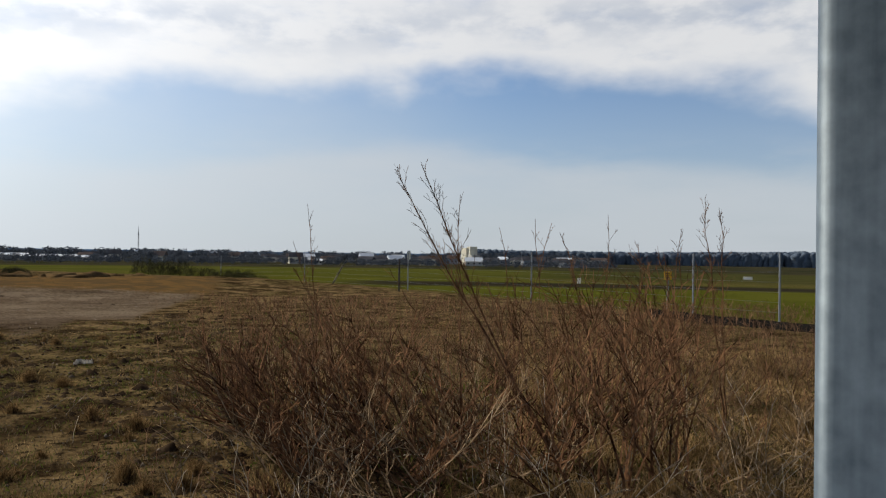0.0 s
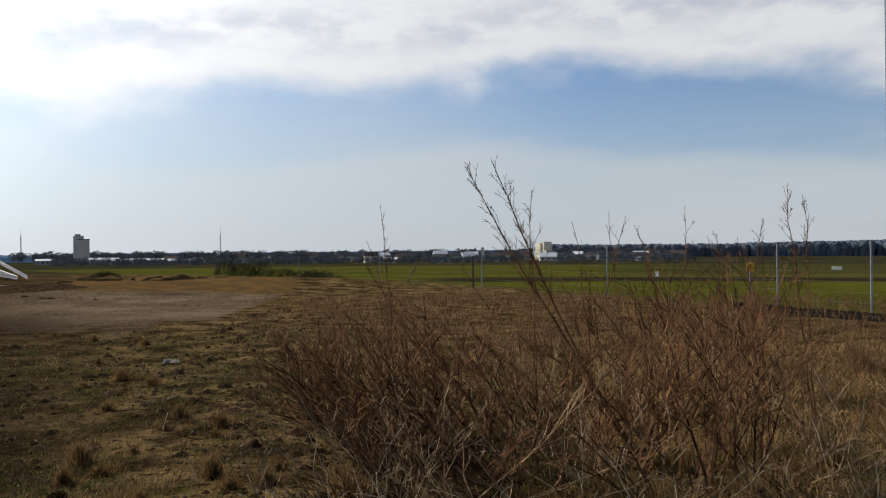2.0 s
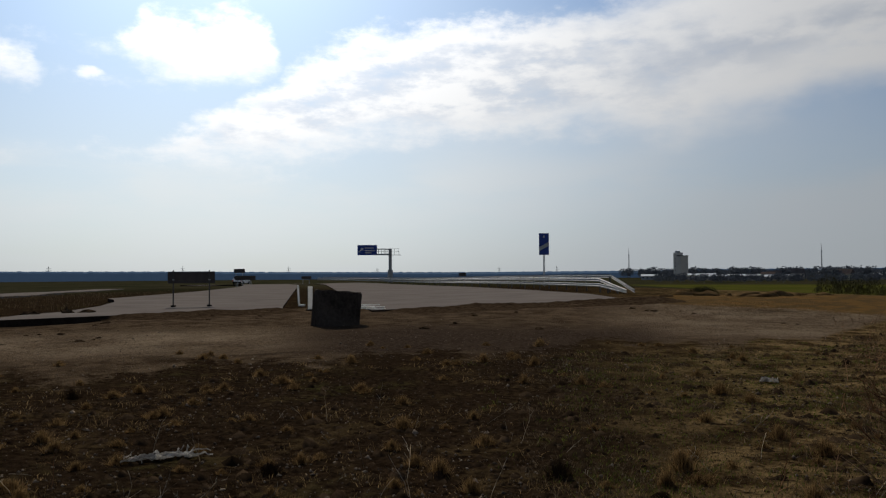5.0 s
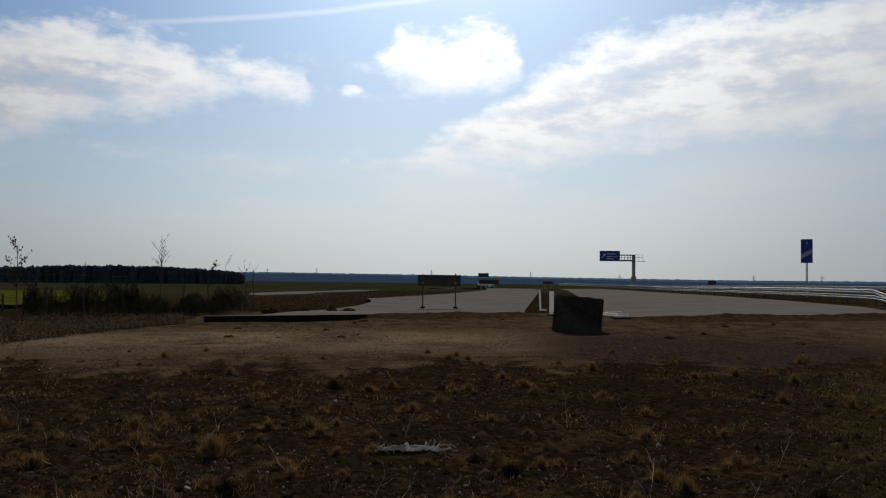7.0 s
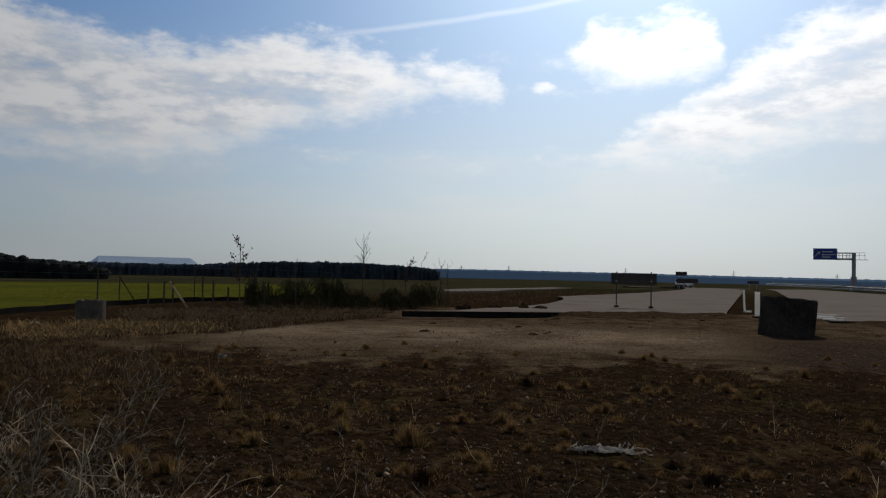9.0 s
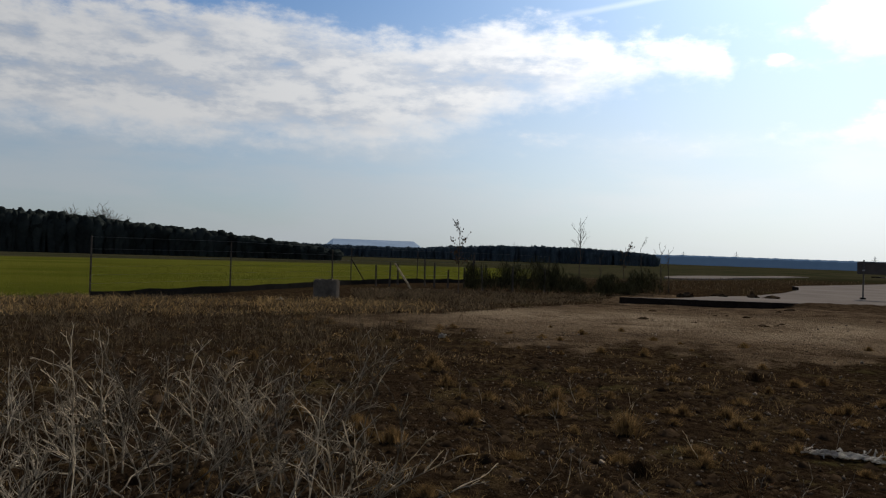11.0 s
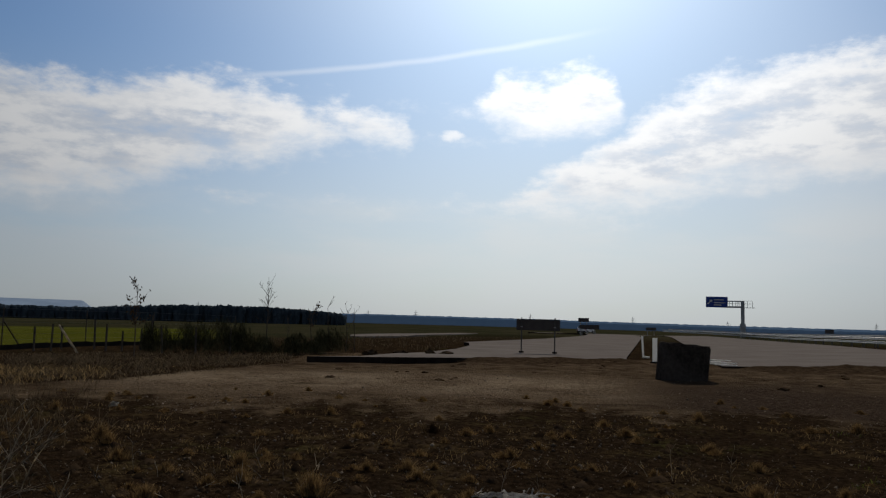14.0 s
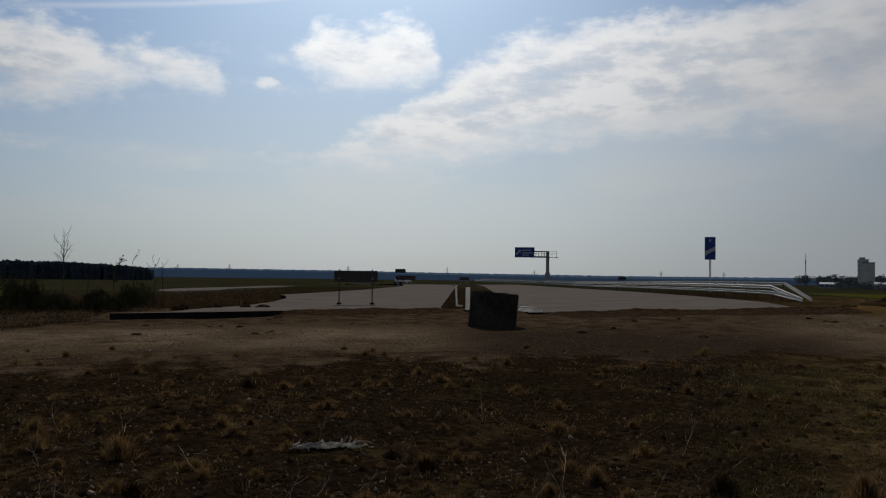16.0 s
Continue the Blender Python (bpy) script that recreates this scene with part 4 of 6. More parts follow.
# --- bare shrubs
def twig_lines(V, F, p, d, length, r, depth, droop=0.0):
    """A crooked stem from p along d, with side twigs."""
    pts, q, dd = [Vector(p)], Vector(p), Vector(d).normalized()
    steps = 5 if depth else 3
    for i in range(steps):
        dd = (dd + Vector((random.gauss(0, 0.15), random.gauss(0, 0.15), random.gauss(0.02 - droop, 0.11)))).normalized()
        q = q + dd * (length / steps)
        pts.append(q.copy())
    sweep(V, F, pts, r, max(r * 0.4, 0.0016), 3)
    if depth:
        for _ in range(random.randint(6, 9) if depth > 1 else random.randint(2, 4)):
            f = random.uniform(0.25, 0.97) * steps
            i = min(int(f), steps - 1)
            b = pts[i].lerp(pts[i + 1], f - i)
            side = Vector((random.gauss(0, 1), random.gauss(0, 1), random.uniform(-0.1, 0.5))).normalized()
            nd = (pts[i + 1] - pts[i]).normalized() * 0.95 + side * 0.8
            twig_lines(V, F, b, nd, length * random.uniform(0.16, 0.36), r * 0.52, depth - 1, droop)


stalk_tangle(270, 96, 130, 2.8, 7.5, 0.35, 0.95, "bleached dry stalks lying and standing in tangle", 0.0066, 2)
stalk_tangle(150, -32, 18, 3.0, 7.5, 0.3, 0.8, "pale dry stalks bent over near shrubs", 0.003)
stalk_tangle(110, 20, 95, 3.2, 9, 0.15, 0.45, "single pale dry stalks on open ground", 0.003)


def shrub(az, d, h, stems, spread, lean=(0, 0), label="bare red-brown shrub with many thin twigs", rad=0.0105, mat=None):
    x, y = at(az, d)
    root = thing("bare_shrub", (x, y, hz(x, y)), label, "shrub", "bare shrubs on the rough grass")
    for _ in range(stems):
        a = random.uniform(0, 6.28)
        o = Vector((math.cos(a), math.sin(a), 0)) * random.uniform(0, 0.22)
        dr = Vector((math.cos(a) * spread * random.random() + lean[0], math.sin(a) * spread * random.random() + lean[1], 1))
        V, F = [], []
        twig_lines(V, F, o - Vector((0, 0, 0.05)), dr, h * random.uniform(0.7, 1.08), rad * random.uniform(0.7, 1.2), 2)
        link("stem", V, F, mat or M_TWIG, root)
    return root


for k in range(30):
    shrub(random.uniform(-29, 13), random.uniform(4.3, 9.5), random.uniform(0.5, 0.95), random.randint(5, 8), random.uniform(0.9, 1.7), (random.gauss(0, 0.6), random.gauss(0, 0.4)),
          label=("low bare shrub with pale tan twigs", "low bare shrub with red-brown twigs", "low bare shrub with pale tan twigs")[k % 3], rad=0.0062, mat=(M_TWIGPALE, M_TWIG, M_TWIGPALE)[k % 3])
for args in ((4.5, 6.4, 1.35, 11, 1.2), (8.5, 6.9, 1.2, 9, 1.2), (0.5, 6.2, 1.15, 9, 1.2), (11.5, 8.2, 1.1, 12, 0.8), (-3.5, 6.6, 1.2, 10, 0.7),
             (3, 8.8, 1.3, 12, 0.8), (-8, 8.6, 1.5, 7, 0.5), (-11.5, 8, 1.55, 8, 0.4), (-14, 9.4, 1.6, 8, 0.5), (-6.5, 5.8, 1.0, 8, 0.8),
             (-16.5, 6.6, 1.55, 11, 0.35), (-19, 9.2, 1.7, 7, 0.4), (-10, 6, 0.95, 7, 0.7), (7, 5.4, 0.7, 8, 0.9)):
    shrub(*args, lean=(-0.75 if args[0] > -6 else random.uniform(-0.35, 0.2), random.uniform(-0.2, 0.2)))


# wide shrubs with stems leaning and crossing
for az, d, h, n, spread, lean in ((7, 6.0, 1.35, 14, 0.8, (-1.0, 0.2)), (4, 6.2, 1.25, 12, 0.8, (-0.8, -0.2)), (9, 6.6, 1.2, 12, 0.9, (-0.9, 0.3)), (1, 5.6, 1.05, 10, 0.9, (0.9, 0)),
                                  (-2, 5.2, 1.0, 8, 0.7, (-1.1, -0.3)), (-8, 6.0, 1.1, 8, 0.7, (0.7, 0)), (-12, 5.2, 1.0, 7, 0.6, (-0.6, 0.1)), (-15, 5.4, 1.3, 8, 0.4, (0.15, 0)),
                                  (-18, 5.6, 1.3, 8, 0.4, (-0.1, 0)), (5.5, 5.0, 0.7, 9, 1.2, (-1.2, 0))):
    shrub(az, d, h, n, spread, lean, "bare shrub with dark stems leaning and crossing", 0.0115)
for az, d, h in ((3, 4.9, 1.2), (-1, 4.7, 1.3), (-5, 4.9, 1.1), (10, 5.2, 1.0), (-9, 4.8, 1.0)):
    shrub(az, d, h, 2, 0.9, (random.choice((-1.6, 1.6)), random.uniform(-0.4, 0.4)), "pale broken shrub stems leaning low over grass", 0.0065, M_TWIGPALE)


def willow(az, d, tip_az, tip_el, label, twigs=16, rad=0.011, low=0.45, bend_=1.35):
    """A tall stem that rises to a tip in a given direction, with fine twigs close to it."""
    x, y = at(az, d)
    z = hz(x, y)
    root = thing("willow_shrub", (x, y, z), label, "shrub", "tall bare shrubs")
    tx, ty = at(tip_az, d)
    tip = Vector((tx - x, ty - y, EYE + d * math.tan(radians(tip_el)) - z))
    pts = []
    for i in range(9):
        f = i / 8
        pts.append(Vector((tip.x * f ** bend_ + random.gauss(0, 0.012), tip.y * f ** bend_, tip.z * f)))
    V, F = [], []
    sweep(V, F, pts, rad, 0.002, 5)
    link("stem", V, F, M_TWIG, root)
    for _ in range(twigs):
        V, F = [], []
        f = random.uniform(low, 0.97) * 8
        i = min(int(f), 7)
        b = pts[i].lerp(pts[i + 1], f - i)
        dr = (pts[i + 1] - pts[i]).normalized() * 1.7 + Vector((random.gauss(0, 0.38), random.gauss(0, 0.38), random.uniform(-0.1, 0.25)))
        twig_lines(V, F, b, dr, tip.length * random.uniform(0.05, 0.125) * min(1, 1.5 - f / 8), 0.0022, 1)
        link("side_shoot", V, F, M_TWIG, root)


willow(-11.3, 6.0, 2.3, 6.4, "tall bare willow shoot leaning, with fine twigs", 44, 0.0135, 0.5, 0.9)
willow(-10.8, 6.1, 0.3, 6.8, "tall bare willow shoot leaning, with fine twigs", 48, 0.0135, 0.5, 0.8)
willow(-3.0, 6.4, -2.6, 4.6, "bare upright willow shoot with fine twigs", 16, 0.008)
willow(-21.4, 7.2, -20.1, 4.1, "tall bare shrub shoot with upright twigs", 44, 0.010, 0.4)
willow(-21.6, 7.3, -21.2, 3.7, "tall bare shrub shoot with upright twigs", 36, 0.009, 0.4)
willow(7.4, 8.4, 8.5, 3.7, "single tall thin bare shoot", 10, 0.008, 0.6)
willow(6.0, 8.2, 9.6, 1.0, "thin bare shoot among shrubs", 8, 0.007, 0.4)
willow(-9.5, 7.6, -8.2, 2.9, "thin upright bare shoot", 9, 0.007, 0.5)
willow(-7.2, 7.2, -5.8, 2.2, "thin upright bare shoot", 9, 0.007, 0.5)
willow(-6.2, 7.4, -9.4, 2.6, "thin upright bare shoot", 9, 0.007, 0.5)
willow(-13.4, 7.4, -10.1, 1.9, "bare shoot with twigs bending over", 40, 0.009, 0.4)
willow(-13.0, 7.8, -13.6, 3.2, "thin upright bare shoot", 14, 0.007, 0.5)
willow(-16.4, 6.8, -15.6, 1.2, "thin upright bare shoot", 14, 0.007, 0.4)
willow(-17.4, 6.7, -18.6, 2.2, "thin upright bare shoot", 14, 0.007, 0.4)
willow(2.0, 6.0, 9.5, -0.9, "long bare shoot arching over the shrubs", 14, 0.010, 0.3)
willow(-3.2, 5.6, 4.8, -4.2, "thick bare branch leaning over dry grass", 10, 0.013, 0.3)
# thin lone stems on the open ground
for az, d, h in ((96.5, 6.4, 0.95), (70.5, 4.6, 0.75), (76, 4.4, 0.7), (25, 5.2, 0.6), (66, 5.0, 0.5), (101, 4.8, 0.9), (106, 4.6, 0.95), (95.5, 5.0, 0.5)):
    shrub(az, d, h, 1, 0.3, (random.uniform(-0.2, 0.2), random.uniform(-0.2, 0.2)), "single thin dead stem on open ground", 0.004, M_BLEACH if az > 95 else M_TWIG)


# --- hedge and saplings left of the road
def hedge_shrub(az, d, h, w):
    x, y = at(az, d)
    root = thing("hedge_shrub", (x, y, hz(x, y)), "dark dense low shrub with bare twigs", "shrub", "dark shrubs beside the road")
    n = 900
    a, rr = rng.uniform(0, 6.28, n), w * np.sqrt(rng.random(n))
    bulge = 1 + 0.3 * np.sin(a * 3 + az) + 0.15 * np.sin(a * 7 + d)
    xx, yy = rr * np.cos(a) * bulge, rr * np.sin(a) * bulge
    z0 = h * np.sqrt(np.clip(1.02 - (rr / w) ** 2, 0.02, 1)) * rng.random(n) ** 0.6 * (1 + 0.15 * np.sin(a * 5))
    ln = rng.uniform(0.08, 0.26, n) * (0.4 + h * 0.6)
    V, T = blades(xx, yy, z0, ln, np.full(n, 0.022), ln * rng.uniform(0.1, 1.6, n))
    mesh_np("crown", V, T, M_HEDGE, root)
    return root


for i in range(17):
    if i in (2, 5, 11):
        continue
    az = 91.5 - i * 0.78
    hedge_shrub(az + random.uniform(-0.2, 0.2), 34 + random.uniform(-0.8, 1.5) + i * 0.1, random.choice((0.7, 1.0, 1.4, 1.2)) * (1.0 if i < 13 else 0.75), random.uniform(0.3, 0.75))
for az, d, h in ((14.2, 56, 1.0), (15.6, 55, 1.1), (17.2, 54, 1.5), (18.3, 54, 1.35), (19.4, 53, 1.5), (12.6, 57, 1.0), (13.4, 57, 1.1)):
    hedge_shrub(az, d, h * 0.7, 1.1)
for az, d in ((27.5, 44),):
    hedge_shrub(az, d, 0.35, 0.7)


def sapling(az, d, h, label, leaves=0, boughs=9, droop=0.0):
    random.seed(int(az * 10))
    x, y = at(az, d)
    root = thing("sapling", (x, y, hz(x, y)), label, "tree", "young trees beside the road")
    V, F = [], []
    pts = [Vector((random.gauss(0, 0.012) * i, random.gauss(0, 0.012) * i, h * i / 6 - 0.05)) for i in range(7)]
    sweep(V, F, pts, 0.028, 0.006, 6)
    link("trunk", V, F, M_BARK, root)
    tips = []
    for _ in range(boughs):
        f = random.uniform(0.35, 0.95) * 6
        i = min(int(f), 5)
        b = pts[i].lerp(pts[i + 1], f - i)
        a = random.uniform(0, 6.28)
        V, F = [], []
        twig_lines(V, F, b, (math.cos(a) * 0.7, math.sin(a) * 0.7, 0.9), h * random.uniform(0.12, 0.26), 0.010, 1)
        tips += V[::5]
        link("bough", V, F, M_BARK, root)
    if leaves:
        tp = np.array([tuple(random.choice(tips)) for _ in range(leaves)]) + rng.normal(0, 0.05, (leaves, 3))
        V, T = blades(tp[:, 0], tp[:, 1], tp[:, 2], np.full(leaves, 0.065), np.full(leaves, 0.05), np.full(leaves, 0.04))
        mesh_np("leaves", V, T, M_LEAF, root)


sapling(92.5, 31, 2.75, "young tree with a few withered leaves", 150, 12)
sapling(83.7, 36, 3.45, "bare young birch with forked thin crown", 0, 20)
sapling(80.5, 37, 2.2, "thin young tree with leaf tuft on top", 70, 7)
sapling(79.3, 38, 2.55, "thin bare whip of a young tree", 0, 4)
sapling(78.0, 38, 2.1, "thin bare whip of a young tree", 0, 5)
sapling(77.4, 39, 2.2, "thin bare whip of a young tree", 10, 5)
sapling(82.2, 37, 1.7, "thin bare whip of a young tree", 0, 5)
sapling(86.5, 37, 1.5, "thin bare whip of a young tree", 0, 5)


# --- fences
def fence(line, label, h, mat, braces=()):
    root = thing("wildlife_fence", (0, 0, 0), label, "fence")
    for i, (x, y) in enumerate(line):
        z = hz(x, y)
        part("post", rod((x, y, z - 0.2), (x, y, z + h), 0.026, 0.025, 8), mat, root)
        if i in braces and i + 1 < len(line):
            q = Vector(line[i + 1]) - Vector((x, y))
            q = Vector((x, y)) + q.normalized() * 1.3
            part("brace", rod((x, y, z + h * 0.7), (q.x, q.y, hz(q.x, q.y)), 0.03, None, 6), mat, root)
    for k in (0.15, 0.4, 0.65, 0.9, 1.15, 1.4, h - 0.03):
        V, F = [], []
        sweep(V, F, [(x, y, hz(x, y) + k) for x, y in line], 0.0035, 0.0035, 3)
        link("wire", V, F, M_STEEL, root, "thin grey fence wire")


fence(FENCE_R, "wire mesh fence on galvanised posts along green field", 1.88, M_STEEL, ())
fence(FENCE_L, "wire mesh fence on weathered posts along green field", 1.78, M_WOOD, (2,))


def loose_post(az, d, h, lean_az, tilt, mat, name="fence_post", label="weathered wooden post standing in dry grass"):
    x, y, z = gp(az, d)
    a = radians(lean_az)
    tip = (x - math.sin(a) * h * math.sin(radians(tilt)), y + math.cos(a) * h * math.sin(radians(tilt)), z + h * math.cos(radians(tilt)))
    ob = part(name, rod((x, y, z - 0.1), tip, 0.045, 0.04, 8), mat)
    tagged(ob, label, "post", "loose fence posts")


for az, d, h in ((97.6, 36, 1.1), (97.0, 38, 1.0), (94.3, 36, 1.15), (93.3, 36, 0.85), (92.1, 37, 0.95), (90.7, 34, 1.1), (98.6, 36, 1.0), (88.5, 34, 1.1), (86.2, 34, 1.1), (95.0, 38, 1.3),
                 (91.5, 38, 1.55), (101.8, 43, 1.75)):
    loose_post(az, d, h, az + random.uniform(-90, 90), random.uniform(0, 5), M_WOOD)
loose_post(95.9, 34, 1.35, 186, 36, M_BLEACH, label="pale wooden post leaning over in grass")
loose_post(6.65, 44, 1.2, -84, 30, M_BLEACH, label="pale wooden post leaning over in grass")
loose_post(1.75, 37, 1.55, 0, 2, M_WOOD)


# low barrier sheet along the fences
def barrier(line, h, label, inset):
    V, F = [], []
    pts = []
    for (ax, ay), (bx, by) in zip(line, line[1:]):
        for k in range(8):
            pts.append((ax + (bx - ax) * k / 8, ay + (by - ay) * k / 8))
    for i, (x, y) in enumerate(pts):
        r = math.hypot(x, y)
        x, y = x * (1 - inset / r), y * (1 - inset / r)
        z, t = hz(x, y), random.uniform(-0.03, 0.03)
        ux, uy = x / r * 0.02, y / r * 0.02
        V += [(x - ux, y - uy, z - 0.1), (x - ux, y - uy, z + h + t), (x + ux, y + uy, z + h + t), (x + ux, y + uy, z - 0.1)]
        if i:
            b = i * 4
            for k in range(3):
                F.append((b - 4 + k, b + k, b + k + 1, b - 3 + k))
    ob = link("barrier_sheet", V, F, M_BLACK)
    tagged(ob, label, "barrier")


barrier(FENCE_L, 0.22, "low black plastic sheet barrier along fence foot", 0.6)
barrier([(12.4, 11.3)] + FENCE_R[:2] + [(6.7, 23.3)], 0.22, "low dark plastic barrier along the fence foot", 0.5)


# --- galvanised post close to the camera
def near_post():
    root = thing("galvanised_post", (*at(-33.6, 0.60), 0.0), "galvanised square steel post with streaked zinc coating", "post", rz=-31)
    w = 0.064
    bm = bmesh.new()
    n = 6
    prof = []
    for cx, cy, a0 in ((w - 0.012, w - 0.012, 0), (-w + 0.012, w - 0.012, 90), (-w + 0.012, -w + 0.012, 180), (w - 0.012, -w + 0.012, 270)):
        for k in range(n + 1):
            a = radians(a0 + 90 * k / n)
            prof.append((cx + 0.012 * math.cos(a), cy + 0.012 * math.sin(a)))
    lo = [bm.verts.new((x, y, -0.2)) for x, y in prof]
    hi = [bm.verts.new((x, y, 3.0)) for x, y in prof]
    for k in range(len(prof)):
        k2 = (k + 1) % len(prof)
        bm.faces.new((lo[k], lo[k2], hi[k2], hi[k]))
    bm.faces.new(hi)
    part("tube", bm, M_ZINC, root, smooth=True)


def zinc():
    m = bpy.data.materials.new("streaked_zinc")
    m.use_nodes = True
    nt = m.node_tree
    N, Lk = nt.nodes.new, nt.links.new
    b = nt.nodes["Principled BSDF"]
    mp = N("ShaderNodeMapping")
    mp.inputs["Scale"].default_value = (50, 50, 2.0)
    Lk(N("ShaderNodeTexCoord").outputs["Object"], mp.inputs[0])
    n1, n2 = N("ShaderNodeTexNoise"), N("ShaderNodeTexNoise")
    Lk(mp.outputs[0], n1.inputs["Vector"])
    Lk(N("ShaderNodeTexCoord").outputs["Object"], n2.inputs["Vector"])
    n1.inputs["Scale"].default_value, n1.inputs["Detail"].default_value = 1.0, 5
    n2.inputs["Scale"].default_value, n2.inputs["Detail"].default_value = 60, 7
    r = N("ShaderNodeValToRGB")
    r.color_ramp.elements[0].position, r.color_ramp.elements[0].color = 0.36, (0.045, 0.064, 0.078, 1)
    r.color_ramp.elements[1].position, r.color_ramp.elements[1].color = 0.68, (0.17, 0.21, 0.235, 1)
    ad = N("ShaderNodeMath")
    ad.operation = "MULTIPLY_ADD"
    ad.inputs[1].default_value = 0.62
    Lk(n1.outputs[0], ad.inputs[0])
    h = N("ShaderNodeMath")
    h.operation = "MULTIPLY"
    h.inputs[1].default_value = 0.38
    Lk(n2.outputs[0], h.inputs[0])
    Lk(h.outputs[0], ad.inputs[2])
    Lk(ad.outputs[0], r.inputs[0])
    Lk(r.outputs[0], b.inputs["Base Color"])
    b.inputs["Metallic"].default_value, b.inputs["Roughness"].default_value = 0.45, 0.55
    return m


M_ZINC = zinc()
near_post()


# --- concrete rings
def concrete_ring(az, d, r, h, label, tilt=0.0, sink=0.05, mat=None):
    x, y = at(az, d)
    root = thing("concrete_ring", (x, y, hz(x, y) - sink), label, "concrete ring", "shaft rings left on the ground")
    fwd = Vector((-math.sin(radians(az)), math.cos(radians(az)), 0))
    root.matrix_basis = root.matrix_basis @ Matrix.Rotation(radians(tilt), 4, fwd)
    n, t = 40, 0.13
    V, F = [], []
    prof = [(r, 0), (r, h - 0.05), (r - 0.03, h - 0.05), (r - 0.03, h), (r - t, h), (r - t, 0)]
    for k in range(n):
        a = 2 * math.pi * k / n
        for rr, z in prof:
            e = 0.008 * math.sin(5 * a + z * 7) + 0.005 * math.sin(13 * a)
            V.append(((rr + e) * math.cos(a), (rr + e) * math.sin(a), z + 0.012 * math.sin(7 * a) * (z > 0)))
    m = len(prof)
    for k in range(n):
        k2 = (k + 1) % n
        for i in range(m):
            i2 = (i + 1) % m
            F.append((k * m + i, k2 * m + i, k2 * m + i2, k * m + i2))
    link("ring_wall", V, F, mat or M_CONCSHADED, root)
    return root


concrete_ring(53.95, 25.4, 0.78, 1.22, "weathered concrete shaft ring standing at road end", 4.5, 0.12)
concrete_ring(102.2, 25.5, 0.42, 0.66, "small weathered concrete shaft ring in grass", mat=M_CONCPALE)


# --- earth clods and rubble at the slab ends
def clod(x, y, z, sz, label="lump of dark earth", mat=None, name="earth_clod", cat="earth"):
    bm = bmesh.new()
    bmesh.ops.create_icosphere(bm, subdivisions=2, radius=1.0)
    o = random.uniform(0, 50)
    for v in bm.verts:
        k = 1 + 0.8 * noise.noise(v.co * 1.7 + Vector((o, 0, 0))) + 0.2 * noise.noise(v.co * 4 + Vector((0, o, 0)))
        v.co = Vector((v.co.x * sz[0], v.co.y * sz[1], max(v.co.z, -0.4) * sz[2])) * k
    ob = part(name, bm, mat or M_CLOD, None, smooth=False)
    ob.matrix_basis = pose(x, y, z, 0, 0, random.uniform(0, 360))
    return tagged(ob, label, cat, "lumps at the road end")


def on_road(az, d):
    x, y = at(az, d)
    return x, y, rdz(x, y)


for az, d, w, h in ((76.3, 32.6, 0.34, 0.16), (73.8, 33.2, 0.26, 0.12), (71.9, 33.6, 0.30, 0.19), (70.6, 33.6, 0.32, 0.1), (74.4, 33.4, 0.2, 0.08)):
    x, y, z = on_road(az, d)
    clod(x, y, z, (w, w * 0.7, h), "lump of dark earth lying on road end")


def earth_bank(p0, p1, reach, over, label):
    """A lumpy bank of earth that rises from the ground to a slab's end."""
    p0, p1 = Vector(p0), Vector(p1)
    t = (p1 - p0).normalized()
    out = Vector((-t.y, t.x))
    if out.dot(p0) > 0:
        out = -out
    nu, nv = int((p1 - p0).length * 7), 18
    V, F = [], []
    for i in range(nu + 1):
        c = p0.lerp(p1, i / nu)
        taper = min(1, i / 6, (nu - i) / 6)
        big = 0.5 + 0.9 * noise.noise(Vector((c.x * 0.45, c.y * 0.45, 7)))
        for j in range(nv + 1):
            f = j / nv
            o = -over * (0.5 + big) + f * (reach + over)
            x, y = c.x + out.x * o, c.y + out.y * o
            g, r = hz(x, y), rdz(x, y)
            lump = 0.10 * noise.noise(Vector((x * 2.3, y * 2.3, 1))) + 0.05 * noise.noise(Vector((x * 7, y * 7, 2)))
            up = math.sin(min(f * 2.6, 1) * math.pi / 2) * (1 - f) ** 0.8
            base = r if o < 0 else g + (r - g) * max(0, 1 - o / 0.5) * 0.7
            V.append((x, y, base - 0.02 + taper * up * (0.07 + 0.10 * big + lump) - 0.05 * (1 - taper) - (0.03 if j in (0, nv) else 0)))
            if i and j:
                k = i * (nv + 1) + j
                F.append((k, k - 1, k - nv - 2, k - nv - 1))
    ob = link("earth_bank", V, F, M_CLOD, smooth=True)
    tagged(ob, label, "earth bank", "banks at the road ends")


